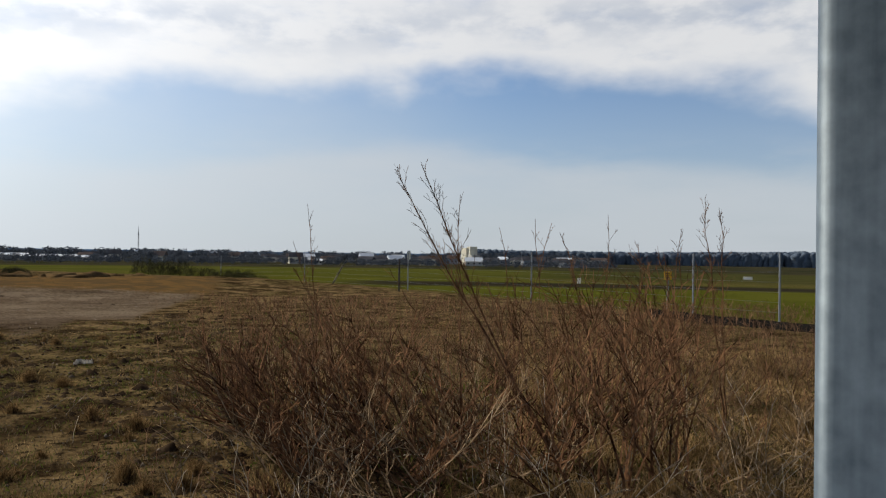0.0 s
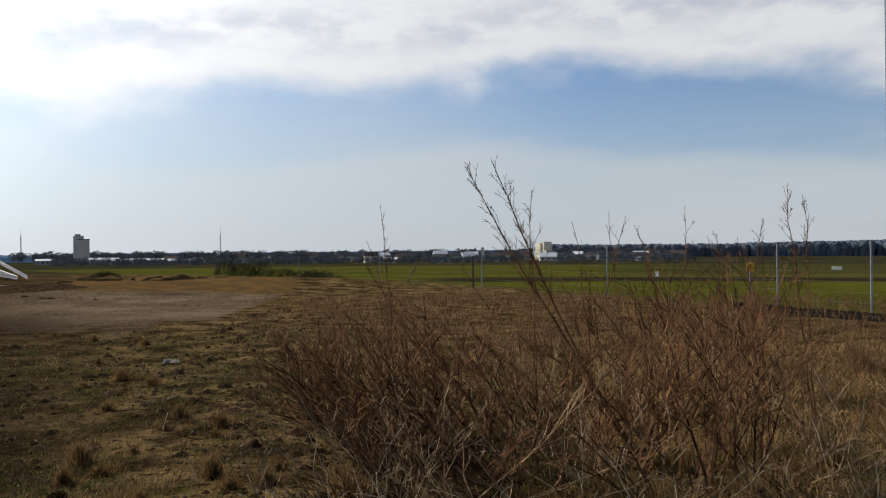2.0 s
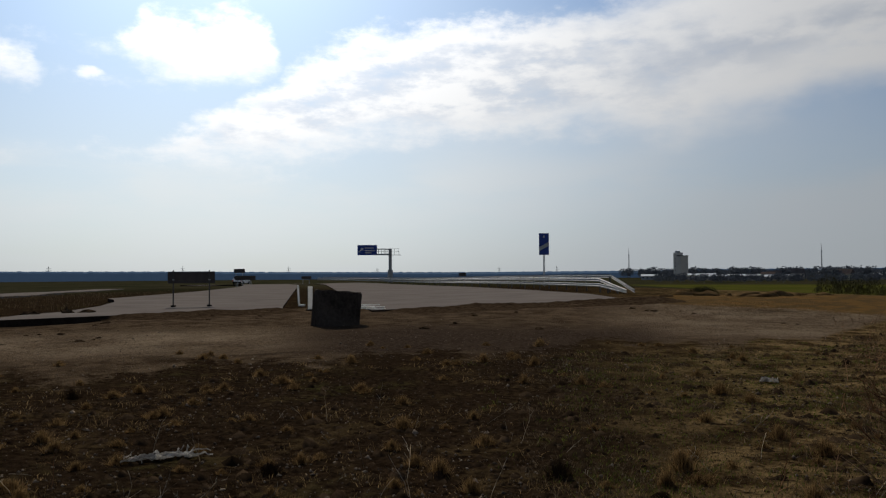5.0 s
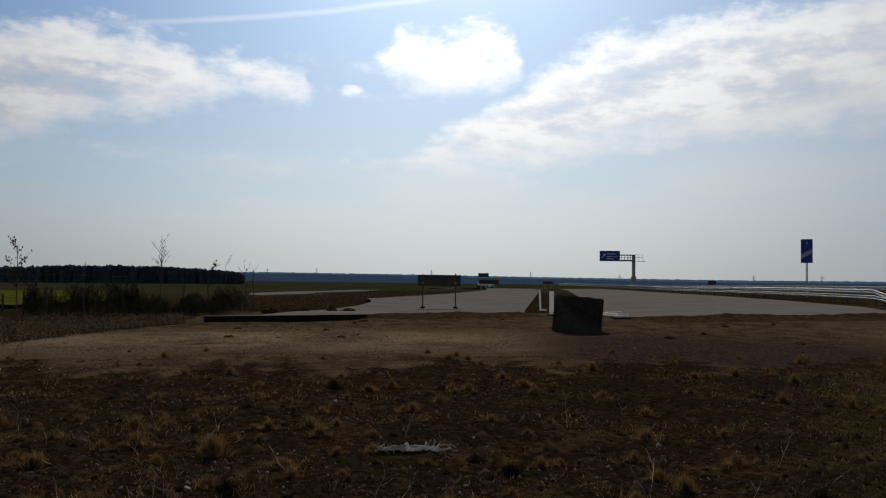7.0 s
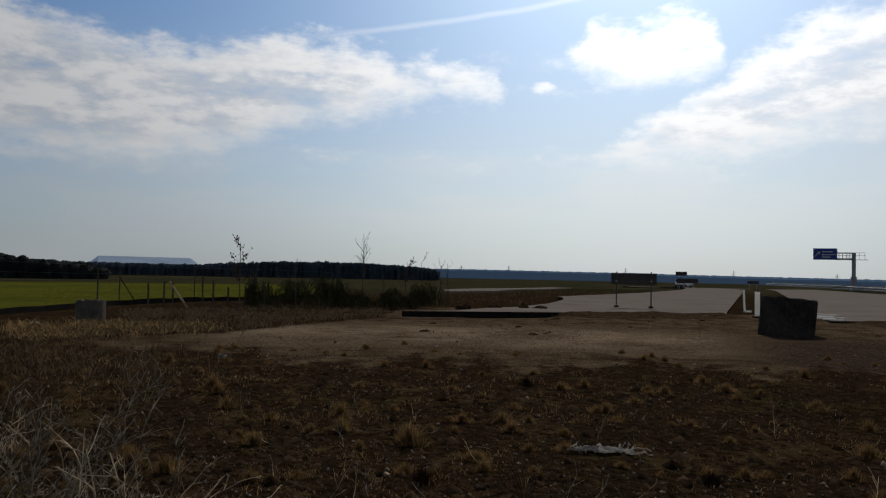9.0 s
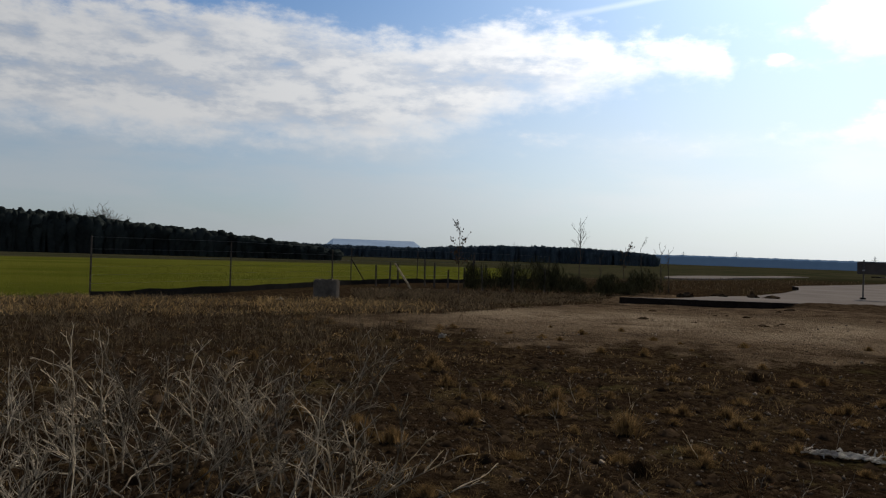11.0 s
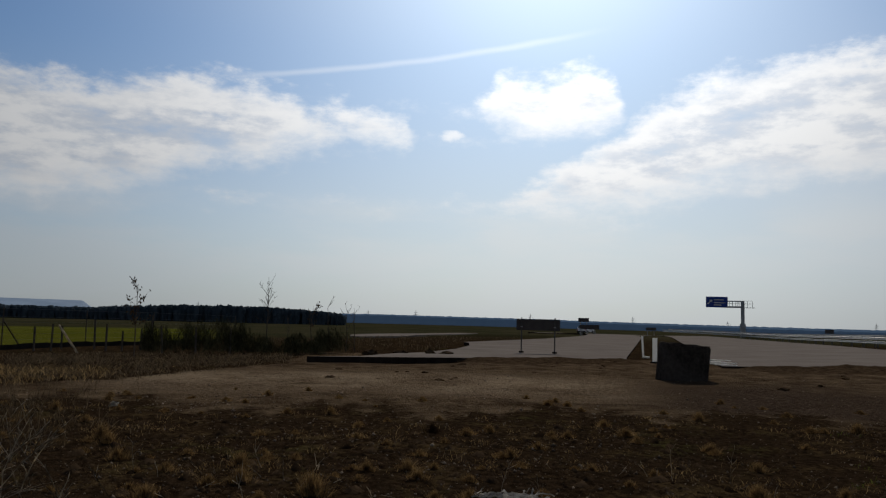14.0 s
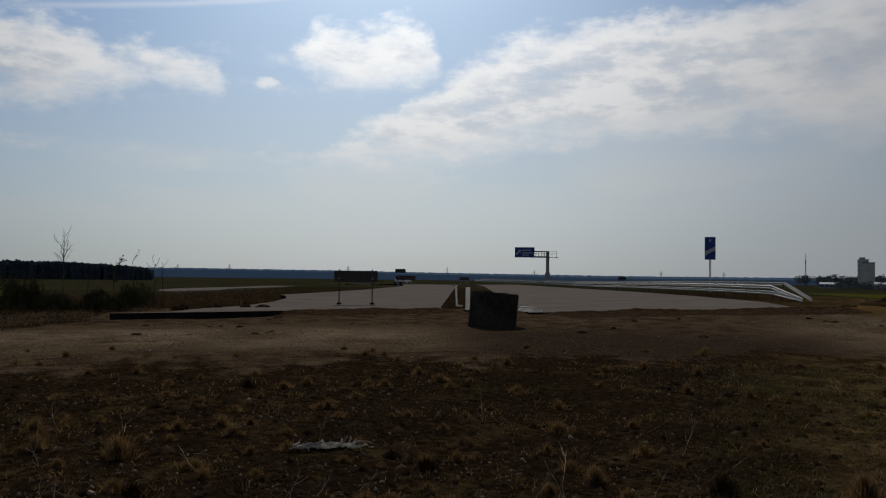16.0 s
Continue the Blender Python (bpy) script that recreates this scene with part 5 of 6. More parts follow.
earth_bank((-28.45, 10.4), (-28.6, 18.6), 2.4, 0.35, "low lumpy bank of dark earth against road end")
earth_bank((-24.0, 19.9), (-17.4, 30.9), 2.6, 0.3, "low lumpy bank of dark earth along broken road end")
for _ in range(34):
    az = random.uniform(20, 80)
    x, y = at(az, random.uniform(21, 31))
    s_, q_ = road_sq(x, y)
    if s_ > -0.6:
        continue
    w = random.uniform(0.04, 0.14)
    clod(x, y, hz(x, y), (w * 1.2, w, w * 0.4), "small clod of earth on bare ground")
for az, d in ((24.5, 40), (22.8, 41), (25.8, 41), (21.6, 42), (28.5, 42), (19.8, 43), (30, 39), (23.6, 39.5), (27.2, 41)):
    x, y, z = gp(az, d)
    w = random.uniform(0.18, 0.42)
    ob = clod(x, y, z - 0.04, (w * 1.9, w * 1.3, w * 0.62), "low heap of tan earth and grass at lot edge", M_HEAPSOIL)
    ob.data.polygons.foreach_set("use_smooth", [True] * len(ob.data.polygons))


# --- litter
def crumpled(az, d, lx, ly, lz, label, name="plastic_litter", mat=None):
    x, y, z = gp(az, d, 0.015)
    n, m = 34, 16
    V, F = [], []
    o = random.uniform(0, 30)
    for i in range(n):
        for j in range(m):
            u, v = i / (n - 1) - 0.5, j / (m - 1) - 0.5
            e = abs(noise.noise(Vector((u * 7 + o, v * 5, 0)))) * lz * 1.6 + abs(noise.noise(Vector((u * 17, v * 12 + o, 3)))) * lz
            wob = 0.35 * noise.noise(Vector((u * 5, o, 1)))
            V.append((u * lx, (v * (0.45 + 0.8 * abs(noise.noise(Vector((u * 6 + o, 2, 2))))) + wob) * ly, e * (1 - 2.6 * u * u)))
    for i in range(n - 1):
        for j in range(m - 1):
            if noise.noise(Vector((i * 0.25 + o, j * 0.3, 5))) < 0.28:
                k = i * m + j
                F.append((k, k + m, k + m + 1, k + 1))
    ob = link(name, V, F, mat or M_PLASTIC)
    ob.matrix_basis = pose(x, y, z, 0, 0, az)
    md = ob.modifiers.new("thick", "SOLIDIFY")
    md.thickness = 0.006
    tagged(ob, label, "litter")
    for _ in range(int(lx * 16)):
        V, F = [], []
        q, a = Vector((random.uniform(-0.55, 0.55) * lx, random.uniform(-0.5, 0.5) * ly, 0.015)), random.uniform(-0.5, 0.5)
        pts = [q.copy()]
        for _k in range(6):
            a += random.gauss(0, 0.5)
            q = q + Vector((math.cos(a), math.sin(a), 0)) * lx * 0.06
            pts.append(Vector((q.x, q.y, 0.01 + random.uniform(0, lz * 0.9))))
        sweep(V, F, pts, 0.009, 0.005, 4)
        link("strip", V, F, mat or M_PLASTIC, ob)


crumpled(66.3, 7.45, 0.66, 0.22, 0.042, "crumpled dirty white plastic sheet on the ground")
crumpled(23.3, 12.4, 0.26, 0.2, 0.06, "crumpled white plastic scrap in dry grass")
crumpled(93.6, 14.6, 0.14, 0.1, 0.08, "small white paper scrap in dry grass")
crumpled(105.5, 24.0, 0.25, 0.2, 0.07, "pale torn plastic scrap by the fence")


# --- road furniture
def board_sign():
    x0, y0, z = on_road(64.0, 37.6)
    root = thing("traffic_board", (x0, y0, z), "low wide traffic board seen from dark back", "traffic sign", rz=64.0)
    part("panel", box(2.08, 0.035, 0.52, pose(0, -0.02, 1.06)), M_SIGNBACK, root, bevel=0.008)
    for sx in (-0.79, 0.79):
        post = part("post", box(0.06, 0.05, 1.66, pose(sx, -0.066, 0)), M_DARKSTEEL, root)
        part("foot", box(0.22, 0.5, 0.06, pose(sx, -0.06, 0.0)), M_BLACK, root, bevel=0.01)
        part("clamp", box(0.10, 0.03, 0.05, pose(sx, -0.105, 1.2)), M_STEEL, post)
    part("edge_strip", box(2.08, 0.05, 0.02, pose(0, -0.02, 1.585)), M_DARKSTEEL, root)


board_sign()


def guide_board():
    """White upright board leaning on the ring's far side."""
    x, y, z = on_road(55.75, 33.0)
    root = thing("white_marker_board", (x, y, z - 0.1), "upright white board standing in the median strip", "marker board", rz=58)
    part("panel", box(0.19, 0.05, 0.98, pose(0, 0, 0.06, 3)), M_WHITE, root, bevel=0.01)
    part("foot", box(0.36, 0.3, 0.08), M_BLACK, root, bevel=0.02)
    x, y, z = on_road(56.55, 38.0)
    root = thing("white_marker_board", (x, y, z - 0.1), "slim white board tilted, standing in the median", "marker board", rz=55)
    part("panel", box(0.09, 0.05, 0.95, pose(0, 0, 0.08, 0, -3)), M_WHITE, root, bevel=0.01)
    part("foot", box(0.34, 0.2, 0.09, pose(0.12, 0, 0)), M_WHITE, root, bevel=0.02)


guide_board()


def white_boards():
    for az, d, ln, r in ((51.7, 32.4, 0.9, 20), (51.2, 33.4, 1.1, 28), (52.0, 34.4, 1.2, 24), (51.0, 31.6, 0.8, 35), (51.75, 36, 1.4, 26)):
        x, y, z = on_road(az, d)
        ob = part("white_board", box(ln, 0.14, 0.04), M_WHITE, bevel=0.006)
        ob.matrix_basis = pose(x, y, z + 0.002, 0, 0, r)
        tagged(ob, "flat white board lying on the road corner", "board", "white boards on the road")


white_boards()


def guard_rail(q0, s0, drop, s1, h, label, beams, flip=1):
    """Rail along the road at offset q0 from s0, sloping down to the ground over its first stretch."""
    root = thing("guard_rail", (0, 0, 0), label, "guard rail", "guard rails beside the road")

    def point(s, hh):
        b = ((s - 70) / 100.0) ** 2 * 20 if s > 70 else 0
        x, y = along(s, q0 + b)
        return Vector((x, y, float(deck(q0, s)) - 0.03 + hh))
    ss = [s0, s0 + drop] + list(np.linspace(s0 + drop + 6, s1, 26))
    prof = [(0, 0.10), (0.04, 0.08), (0.04, 0.045), (0.0, 0.018), (0.0, -0.018), (0.04, -0.045), (0.04, -0.08), (0, -0.10)]
    side = Vector((NL[0], NL[1], 0)) * flip
    for top in beams:
        V, F = [], []
        for i, s in enumerate(ss):
            c = point(s, 0.10 if i == 0 else top)
            for o, z in prof:
                V.append(c + side * o + Vector((0, 0, z)))
            for o, z in reversed(prof):
                V.append(c + side * (o - 0.006) + Vector((0, 0, z)))
        m = len(prof) * 2
        for i in range(len(ss) - 1):
            for k in range(m):
                k2 = (k + 1) % m
                F.append((i * m + k, i * m + k2, (i + 1) * m + k2, (i + 1) * m + k))
        F.append(tuple(range(m)))
        link("beam", V, F, M_RAIL, root)
    s = s0 + drop
    while s < min(s1, 110):
        c = point(s, 0)
        top = max(beams)
        part("post", box(0.05, 0.08, top + 0.2, Matrix.Translation((c.x - side.x * 0.06, c.y - side.y * 0.06, c.z - 0.25))), M_DARKSTEEL, root)
        s += 4.0
    for k in (0.35, 0.7):
        c = point(s0 + drop * k, 0)
        part("post", box(0.06, 0.1, 0.2 + k * 0.5, Matrix.Translation((c.x - side.x * 0.06, c.y - side.y * 0.06, c.z - 0.25))), M_DARKSTEEL, root)


guard_rail(-14.4, 8.45, 4.0, 155, 0.75, "silver steel double-beam guard rail sloping to its end", (0.70, 0.40))
guard_rail(-15.6, 10.2, 3.4, 155, 0.95, "silver steel guard rail with sloping end behind another", (0.92,), -1)


def beacon():
    x, y = at(38.6, 82)
    z = hz(x, y)
    root = thing("countdown_marker", (x, y, z), "tall blue countdown marker with one white slanted bar", "traffic sign", rz=40)
    zb = EYE + 82 * math.tan(radians(1.30)) - z
    hgt = 2.28
    panel = part("panel", box(1.03, 0.05, hgt, pose(0, 0, zb)), M_BLUE, root, bevel=0.015)
    bm = bmesh.new()
    v = [bm.verts.new(c) for c in ((-0.47, -0.031, zb + 0.42), (0.47, -0.031, zb + 0.92), (0.47, -0.031, zb + 1.34), (-0.47, -0.031, zb + 0.84))]
    bm.faces.new(v)
    r = bmesh.ops.extrude_face_region(bm, geom=bm.faces[:])
    bmesh.ops.translate(bm, verts=[g for g in r["geom"] if isinstance(g, bmesh.types.BMVert)], vec=(0, -0.006, 0))
    part("white_bar", bm, M_WHITE, panel, "white slanted bar")
    part("small_mark", box(0.16, 0.012, 0.22, pose(0, -0.031, zb + 1.82)), M_WHITE, panel)
    for sx in (-0.06, 0.06):
        part("post", rod((sx, 0.06, -0.2), (sx, 0.06, zb + hgt - 0.1), 0.04), M_STEEL, root)


beacon()


def gantry():
    d = 150
    x, y = at(49.93, d)
    z = 0.45
    root = thing("sign_gantry", (x, y, z - 0.2), "steel cantilever gantry with blue motorway sign", "sign gantry", rz=51.5)

    def hh(el):
        return EYE + d * math.tan(radians(el)) - z + 0.2
    top, zs0, zs1 = hh(1.83), hh(1.36), hh(2.11)
    part("column", box(0.62, 0.62, top, pose(0, 0, 0)), M_STEEL, root, bevel=0.03)
    part("column_base", box(0.95, 0.95, 2.4, pose(0, 0, -0.3)), M_STEEL, root, bevel=0.03)
    for zz in (top - 0.15, top - 1.15):
        part("arm", box(3.6, 0.18, 0.2, pose(-1.5, 0, zz)), M_STEEL, root)
    for k in range(5):
        part("brace", rod((-0.6 - k * 0.55, 0, top - 1.0), (-0.6 - k * 0.55, 0, top - 0.1), 0.05), M_STEEL, root)
    part("walkway", box(5.4, 0.7, 0.08, pose(-0.6, -0.4, top - 1.25)), M_STEEL, root)
    for k in range(6):
        part("rail_post", rod((-2.6 + k * 0.85, -0.7, top - 1.2), (-2.6 + k * 0.85, -0.7, top), 0.03), M_STEEL, root)
    for zz in (0.0, -0.5):
        part("handrail", rod((-2.6, -0.7, top + zz), (1.65, -0.7, top + zz), 0.03), M_STEEL, root)
    part("handrail", rod((1.65, -0.7, top), (1.65, -0.7, top - 1.2), 0.03), M_STEEL, root)
    panel = part("sign_panel", box(3.75, 0.1, zs1 - zs0, pose(-4.4, -0.25, zs0)), M_BLUE, root, "blue motorway sign face", bevel=0.04)
    bm = bmesh.new()
    mt = pose(-5.65, -0.31, (zs0 + zs1) / 2 - 0.05, 0, 45)
    box(0.2, 0.012, 0.95, mt @ Matrix.Translation((0, 0, -0.5)), bm)
    v = [bm.verts.new(mt @ Vector(c)) for c in ((-0.35, 0, 0.25), (0.35, 0, 0.25), (0, 0, 0.72))]
    bm.faces.new(v)
    part("arrow", bm, M_WHITE, panel, "white slanted arrow")
    for zz, w in ((0.3, 1.7), (-0.2, 2.0), (-0.62, 1.3)):
        part("text_bar", box(w, 0.012, 0.2, pose(-4.9 + w / 2, -0.31, (zs0 + zs1) / 2 + zz)), M_WHITE, panel, "white lettering bar")


gantry()


def far_sign(az, d, w, h, el, label, arrow=False, mat=None):
    x, y = at(az, d)
    z = hz(x, y)
    root = thing("road_sign", (x, y, z), label, "traffic sign", rz=az)
    zb = EYE + d * math.tan(radians(el)) - z
    if arrow:
        bm = bmesh.new()
        pts = [(-w / 2, h / 2), (-w / 2 + h * 0.5, 0), (w / 2, 0), (w / 2, h), (-w / 2 + h * 0.5, h)]
        f = bm.faces.new([bm.verts.new((a, 0, zb + b)) for a, b in pts])
        r = bmesh.ops.extrude_face_region(bm, geom=[f])
        bmesh.ops.translate(bm, verts=[g for g in r["geom"] if isinstance(g, bmesh.types.BMVert)], vec=(0, 0.06, 0))
        part("panel", bm, mat or M_SIGNBACK, root)
    else:
        part("panel", box(w, 0.06, h, pose(0, 0, zb)), mat or M_SIGNBACK, root, bevel=0.01)
    for k in (-0.3, 0.3):
        part("post", rod((k * w, 0.1, -0.2), (k * w, 0.1, zb + h * 0.9), 0.05), M_STEEL, root)


far_sign(60.75, 112, 1.5, 0.55, 0.12, "dark rectangular direction sign beyond the car")
far_sign(60.4, 108, 2.9, 0.6, -0.40, "dark arrow-shaped direction sign beyond the car", True)
far_sign(56.05, 150, 2.0, 0.55, -0.36, "small dark direction sign far along road", True)
far_sign(44.6, 170, 1.6, 0.8, -0.24, "small dark sign beside the far road")


def tube_post(az, d, h, label):
    x, y, z = gp(az, d)
    root = thing("yellow_marker", (x, y, z), label, "marker sign", rz=az)
    part("post", rod((0, 0, -0.1), (0, 0, h), 0.03), M_STEEL, root)
    plate = part("plate", box(0.24, 0.02, 0.26, pose(0, -0.045, h - 0.28)), M_YELLOW, root, "yellow marker plate", bevel=0.004)
    for zz, w in ((0.18, 0.13), (0.12, 0.1), (0.06, 0.13)):
        part("text_bar", box(w, 0.006, 0.025, pose(0, -0.057, h - 0.28 + zz)), M_BLACK, plate)


tube_post(-17.66, 26, 1.32, "yellow pipeline marker plate on a grey post")
for az, d, w in ((-11.45, 70, 0.3), (-22.95, 130, 1.4)):
    x, y, z = gp(az, d)
    ob = part("white_marker_stone", box(w, w * 0.5, 0.5), M_WHITE, bevel=0.03)
    ob.matrix_basis = pose(x, y, z, 0, 0, az)
    tagged(ob, "small white marker block in the field", "marker", "white blocks in the field")


# --- parked car
def car(az, d, rz):
    x, y = at(az, d)
    k = 1.0
    root = thing("parked_car", (x, y, rdz(x, y)), "small white car parked on the far carriageway", "car", rz=rz)
    root.scale = (k, k, k)
    bm = bmesh.new()
    prof = [(-2.3, 0.35), (2.3, 0.35), (2.35, 0.9), (1.6, 1.05), (0.7, 1.45), (-1.7, 1.48), (-2.3, 1.0)]
    a, b = [bm.verts.new((-0.88, p, q)) for p, q in prof], [bm.verts.new((0.88, p, q)) for p, q in prof]
    for k in range(len(prof)):
        k2 = (k + 1) % len(prof)
        bm.faces.new((a[k], a[k2], b[k2], b[k]))
    bm.faces.new(a[::-1])
    bm.faces.new(b)
    bmesh.ops.recalc_face_normals(bm, faces=bm.faces[:])
    part("body", bm, M_CARWHITE, root, bevel=0.08, smooth=True)
    part("rear_window", box(1.3, 0.03, 0.42, pose(0, -2.08, 1.0, -50)), M_GLASSDARK, root)
    for sx in (-0.885, 0.885):
        part("side_window", box(0.02, 2.0, 0.34, pose(sx, -0.4, 1.03)), M_GLASSDARK, root)
        part("tail_light", box(0.14, 0.04, 0.34, pose(sx * 0.88, -2.31, 0.62)), M_RED, root, "red tail light")
        for yy in (-1.4, 1.4):
            wheel = part("wheel", rod((sx - 0.1, yy, 0.33), (sx + 0.1, yy, 0.33), 0.33, None, 20), M_TYRE, root)
            part("rim", rod((sx - 0.105, yy, 0.33), (sx + 0.105, yy, 0.33), 0.2, None, 14), M_STEEL, wheel)
    part("bumper", box(1.7, 0.12, 0.22, pose(0, -2.36, 0.36)), M_BLACK, root, bevel=0.02)


car(60.6, 150, 40)


# ------------------------------------------------------------------ distance
def conifer_wood(name, n, az0, az1, d0, d1, top_of, mat, label, zbase=None, wide=2.3):
    """Rows of ragged crowns on short trunks; top_of(az) gives the height of the outline in degrees."""
    Vs, Ts, off = [], [], 0
    k = 7
    for i in range(n):
        az = rng.uniform(az0, az1)
        d = d0 + (d1 - d0) * rng.random() ** 1.5
        x, y = at(az, d)
        zb = hz(x, y)
        top = EYE + d * math.tan(radians(top_of(az))) + rng.normal(-0.6, 0.8)
        w = wide * rng.uniform(0.55, 1.5)
        hgt = max(top - zb, 3)
        rows = [(0.0, 0.6), (0.28, 0.75), (0.48, 0.85), (0.68, 1.05), (0.84, 0.95), (0.95, 0.55)]
        a = np.linspace(0, 6.28, k, endpoint=False)
        V = []
        for f, rr in rows:
            j = rng.uniform(0.5, 1.4, k)
            V.append(np.stack([x + np.cos(a) * w * rr * j, y + np.sin(a) * w * rr * j, zb + hgt * (f + rng.uniform(-0.04, 0.04, k))], -1))
        V = np.concatenate(V + [np.array([[x + rng.normal(0, 0.4), y, zb + hgt]])])
        T = []
        for r in range(len(rows) - 1):
            for c in range(k):
                c2 = (c + 1) % k
                p0, p1, p2, p3 = r * k + c, r * k + c2, (r + 1) * k + c2, (r + 1) * k + c
                T += [(p0, p1, p2), (p0, p2, p3)]
        last = (len(rows) - 1) * k
        T += [(last + c, last + (c + 1) % k, len(V) - 1) for c in range(k)]
        Vs.append(V)
        Ts.append(np.array(T) + off)
        off += len(V)
    ob = mesh_np(name, np.concatenate(Vs), np.concatenate(Ts), mat)
    return tagged(ob, label, "forest", kind="stuff")


def outline(*pts):
    xs, ys = [p[0] for p in pts], [p[1] for p in pts]
    return lambda az: float(np.interp(az, xs, ys))


conifer_wood("pine_forest", 2600, 101.5, 140, 350, 385, outline((95, -0.35), (102, -0.15), (104, 0.12), (106, 0.36), (109, 0.66), (113, 1.0), (117, 1.4), (121, 1.7), (140, 2.2)), M_PINE, "dark pine forest along the field edge", wide=2.2)
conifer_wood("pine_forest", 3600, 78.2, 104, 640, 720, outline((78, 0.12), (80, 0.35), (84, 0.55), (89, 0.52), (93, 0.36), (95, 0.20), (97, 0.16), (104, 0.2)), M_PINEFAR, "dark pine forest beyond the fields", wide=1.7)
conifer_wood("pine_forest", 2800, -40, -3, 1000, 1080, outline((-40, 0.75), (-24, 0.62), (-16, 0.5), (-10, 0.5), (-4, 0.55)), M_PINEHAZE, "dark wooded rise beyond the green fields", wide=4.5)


def ridge(name, az0, az1, d, top_of, mat, label, rough=2.0):
    """A long far wooded ridge, closed on top and behind."""
    n = int((az1 - az0) * 8)
    V, F = [], []
    for i in range(n + 1):
        az = az0 + (az1 - az0) * i / n
        x, y = at(az, d)
        x2, y2 = at(az, d + 260)
        t = EYE + d * math.tan(radians(top_of(az))) + rough * (noise.noise(Vector((az * 3.1, 0, 0))) + 0.5 * noise.noise(Vector((az * 11, 3, 0))))
        V += [(x, y, -12), (x, y, t - 3), (x2, y2, t), (x2, y2, -12)]
        if i:
            b = i * 4
            F += [(b - 4 + k, b + k, b + k + 1, b - 3 + k) for k in range(3)]
    ob = link(name, V, F, mat)
    tagged(ob, label, "distant hills", kind="structure")


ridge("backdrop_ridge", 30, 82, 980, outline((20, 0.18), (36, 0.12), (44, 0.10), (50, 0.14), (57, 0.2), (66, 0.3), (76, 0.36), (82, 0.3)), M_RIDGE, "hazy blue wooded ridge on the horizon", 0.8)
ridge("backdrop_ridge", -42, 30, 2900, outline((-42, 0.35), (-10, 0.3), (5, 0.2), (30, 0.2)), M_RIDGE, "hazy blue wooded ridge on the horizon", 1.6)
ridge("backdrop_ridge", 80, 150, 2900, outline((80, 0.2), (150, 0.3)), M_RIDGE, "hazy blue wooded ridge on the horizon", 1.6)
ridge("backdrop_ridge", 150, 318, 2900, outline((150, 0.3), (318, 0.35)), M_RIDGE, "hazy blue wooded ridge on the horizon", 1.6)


def heap():
    n = 60
    V, F = [], []
    for i in range(n + 1):
        az = 95.0 + 7.6 * i / n
        f = i / n
        t = 0.80 * min(1, f / 0.12, (1 - f) / 0.1) + 0.03 * f
        d = 3000
        x, y = at(az, d)
        x2, y2 = at(az, d + 500)
        z = EYE + d * math.tan(radians(t)) - 2
        V += [(x, y, -15), (x2, y2, max(z, -15)), (*at(az, d + 900), -15)]
        if i:
            b = i * 3
            F += [(b - 3, b, b + 1, b - 2), (b - 2, b + 1, b + 2, b - 1)]
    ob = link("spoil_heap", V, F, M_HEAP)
    tagged(ob, "haze-pale flat-topped spoil heap far behind forest", "spoil heap", kind="structure")


heap()


def big_tree(az, d, h, label):
    x, y, z = gp(az, d)
    root = thing("bare_tree", (x, y, z), label, "tree")
    V, F = [], []
    sweep(V, F, [(0, 0, -0.3), (0.1, 0, h * 0.25), (0, 0.1, h * 0.45)], h * 0.025, h * 0.016, 8)
    link("trunk", V, F, M_BARK, root)
    V, F = [], []
    for _ in range(34):
        a, k = random.uniform(0, 6.28), random.uniform(0.2, 1.3)
        twig_lines(V, F, (0, 0, h * random.uniform(0.3, 0.5)), (math.cos(a) * k, math.sin(a) * k, 0.8), h * random.uniform(0.32, 0.5), h * 0.007, 2)
    link("crown", V, F, M_BARK, root)


big_tree(117.3, 388, 24, "large bare broad-crowned tree before the forest")
big_tree(119.4, 390, 23, "large bare broad-crowned tree before the forest")


# --- town
def bare_wood(n, az0, az1, d0, d1, h0, h1, label):
    Vs, Ts, off = [], [], 0
    for _ in range(n):
        az, d = rng.uniform(az0, az1), rng.uniform(d0, d1)
        if -4.6 < az < -1.8 and d < 720:
            continue
        x, y = at(az, d)
        z, h = hz(x, y), rng.uniform(h0, h1)
        m = 90
        u = rng.normal(0, 1, (m, 3))
        u /= np.linalg.norm(u, axis=1)[:, None]
        rad = rng.random(m) ** 0.4
        px, py, pz = x + u[:, 0] * rad * h * 0.5, y + u[:, 1] * rad * h * 0.5, z + h * 0.52 + u[:, 2] * rad * h * 0.4
        V, T = blades(px, py, pz, np.full(m, h * 0.09), np.full(m, h * 0.15), np.full(m, h * 0.10))
        V2, T2 = blades(np.array([x]), np.array([y]), np.array([z]), np.array([h * 0.6]), np.array([h * 0.06]), np.array([0.1]))
        Vs += [V, V2]
        Ts += [T + off, T2 + off + len(V)]
        off += len(V) + len(V2)
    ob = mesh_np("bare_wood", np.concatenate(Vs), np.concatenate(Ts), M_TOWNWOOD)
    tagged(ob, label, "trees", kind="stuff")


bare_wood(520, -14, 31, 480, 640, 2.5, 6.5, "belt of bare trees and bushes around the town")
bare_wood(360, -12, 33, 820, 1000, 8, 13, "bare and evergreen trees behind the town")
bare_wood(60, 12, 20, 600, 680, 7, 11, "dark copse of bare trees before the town")


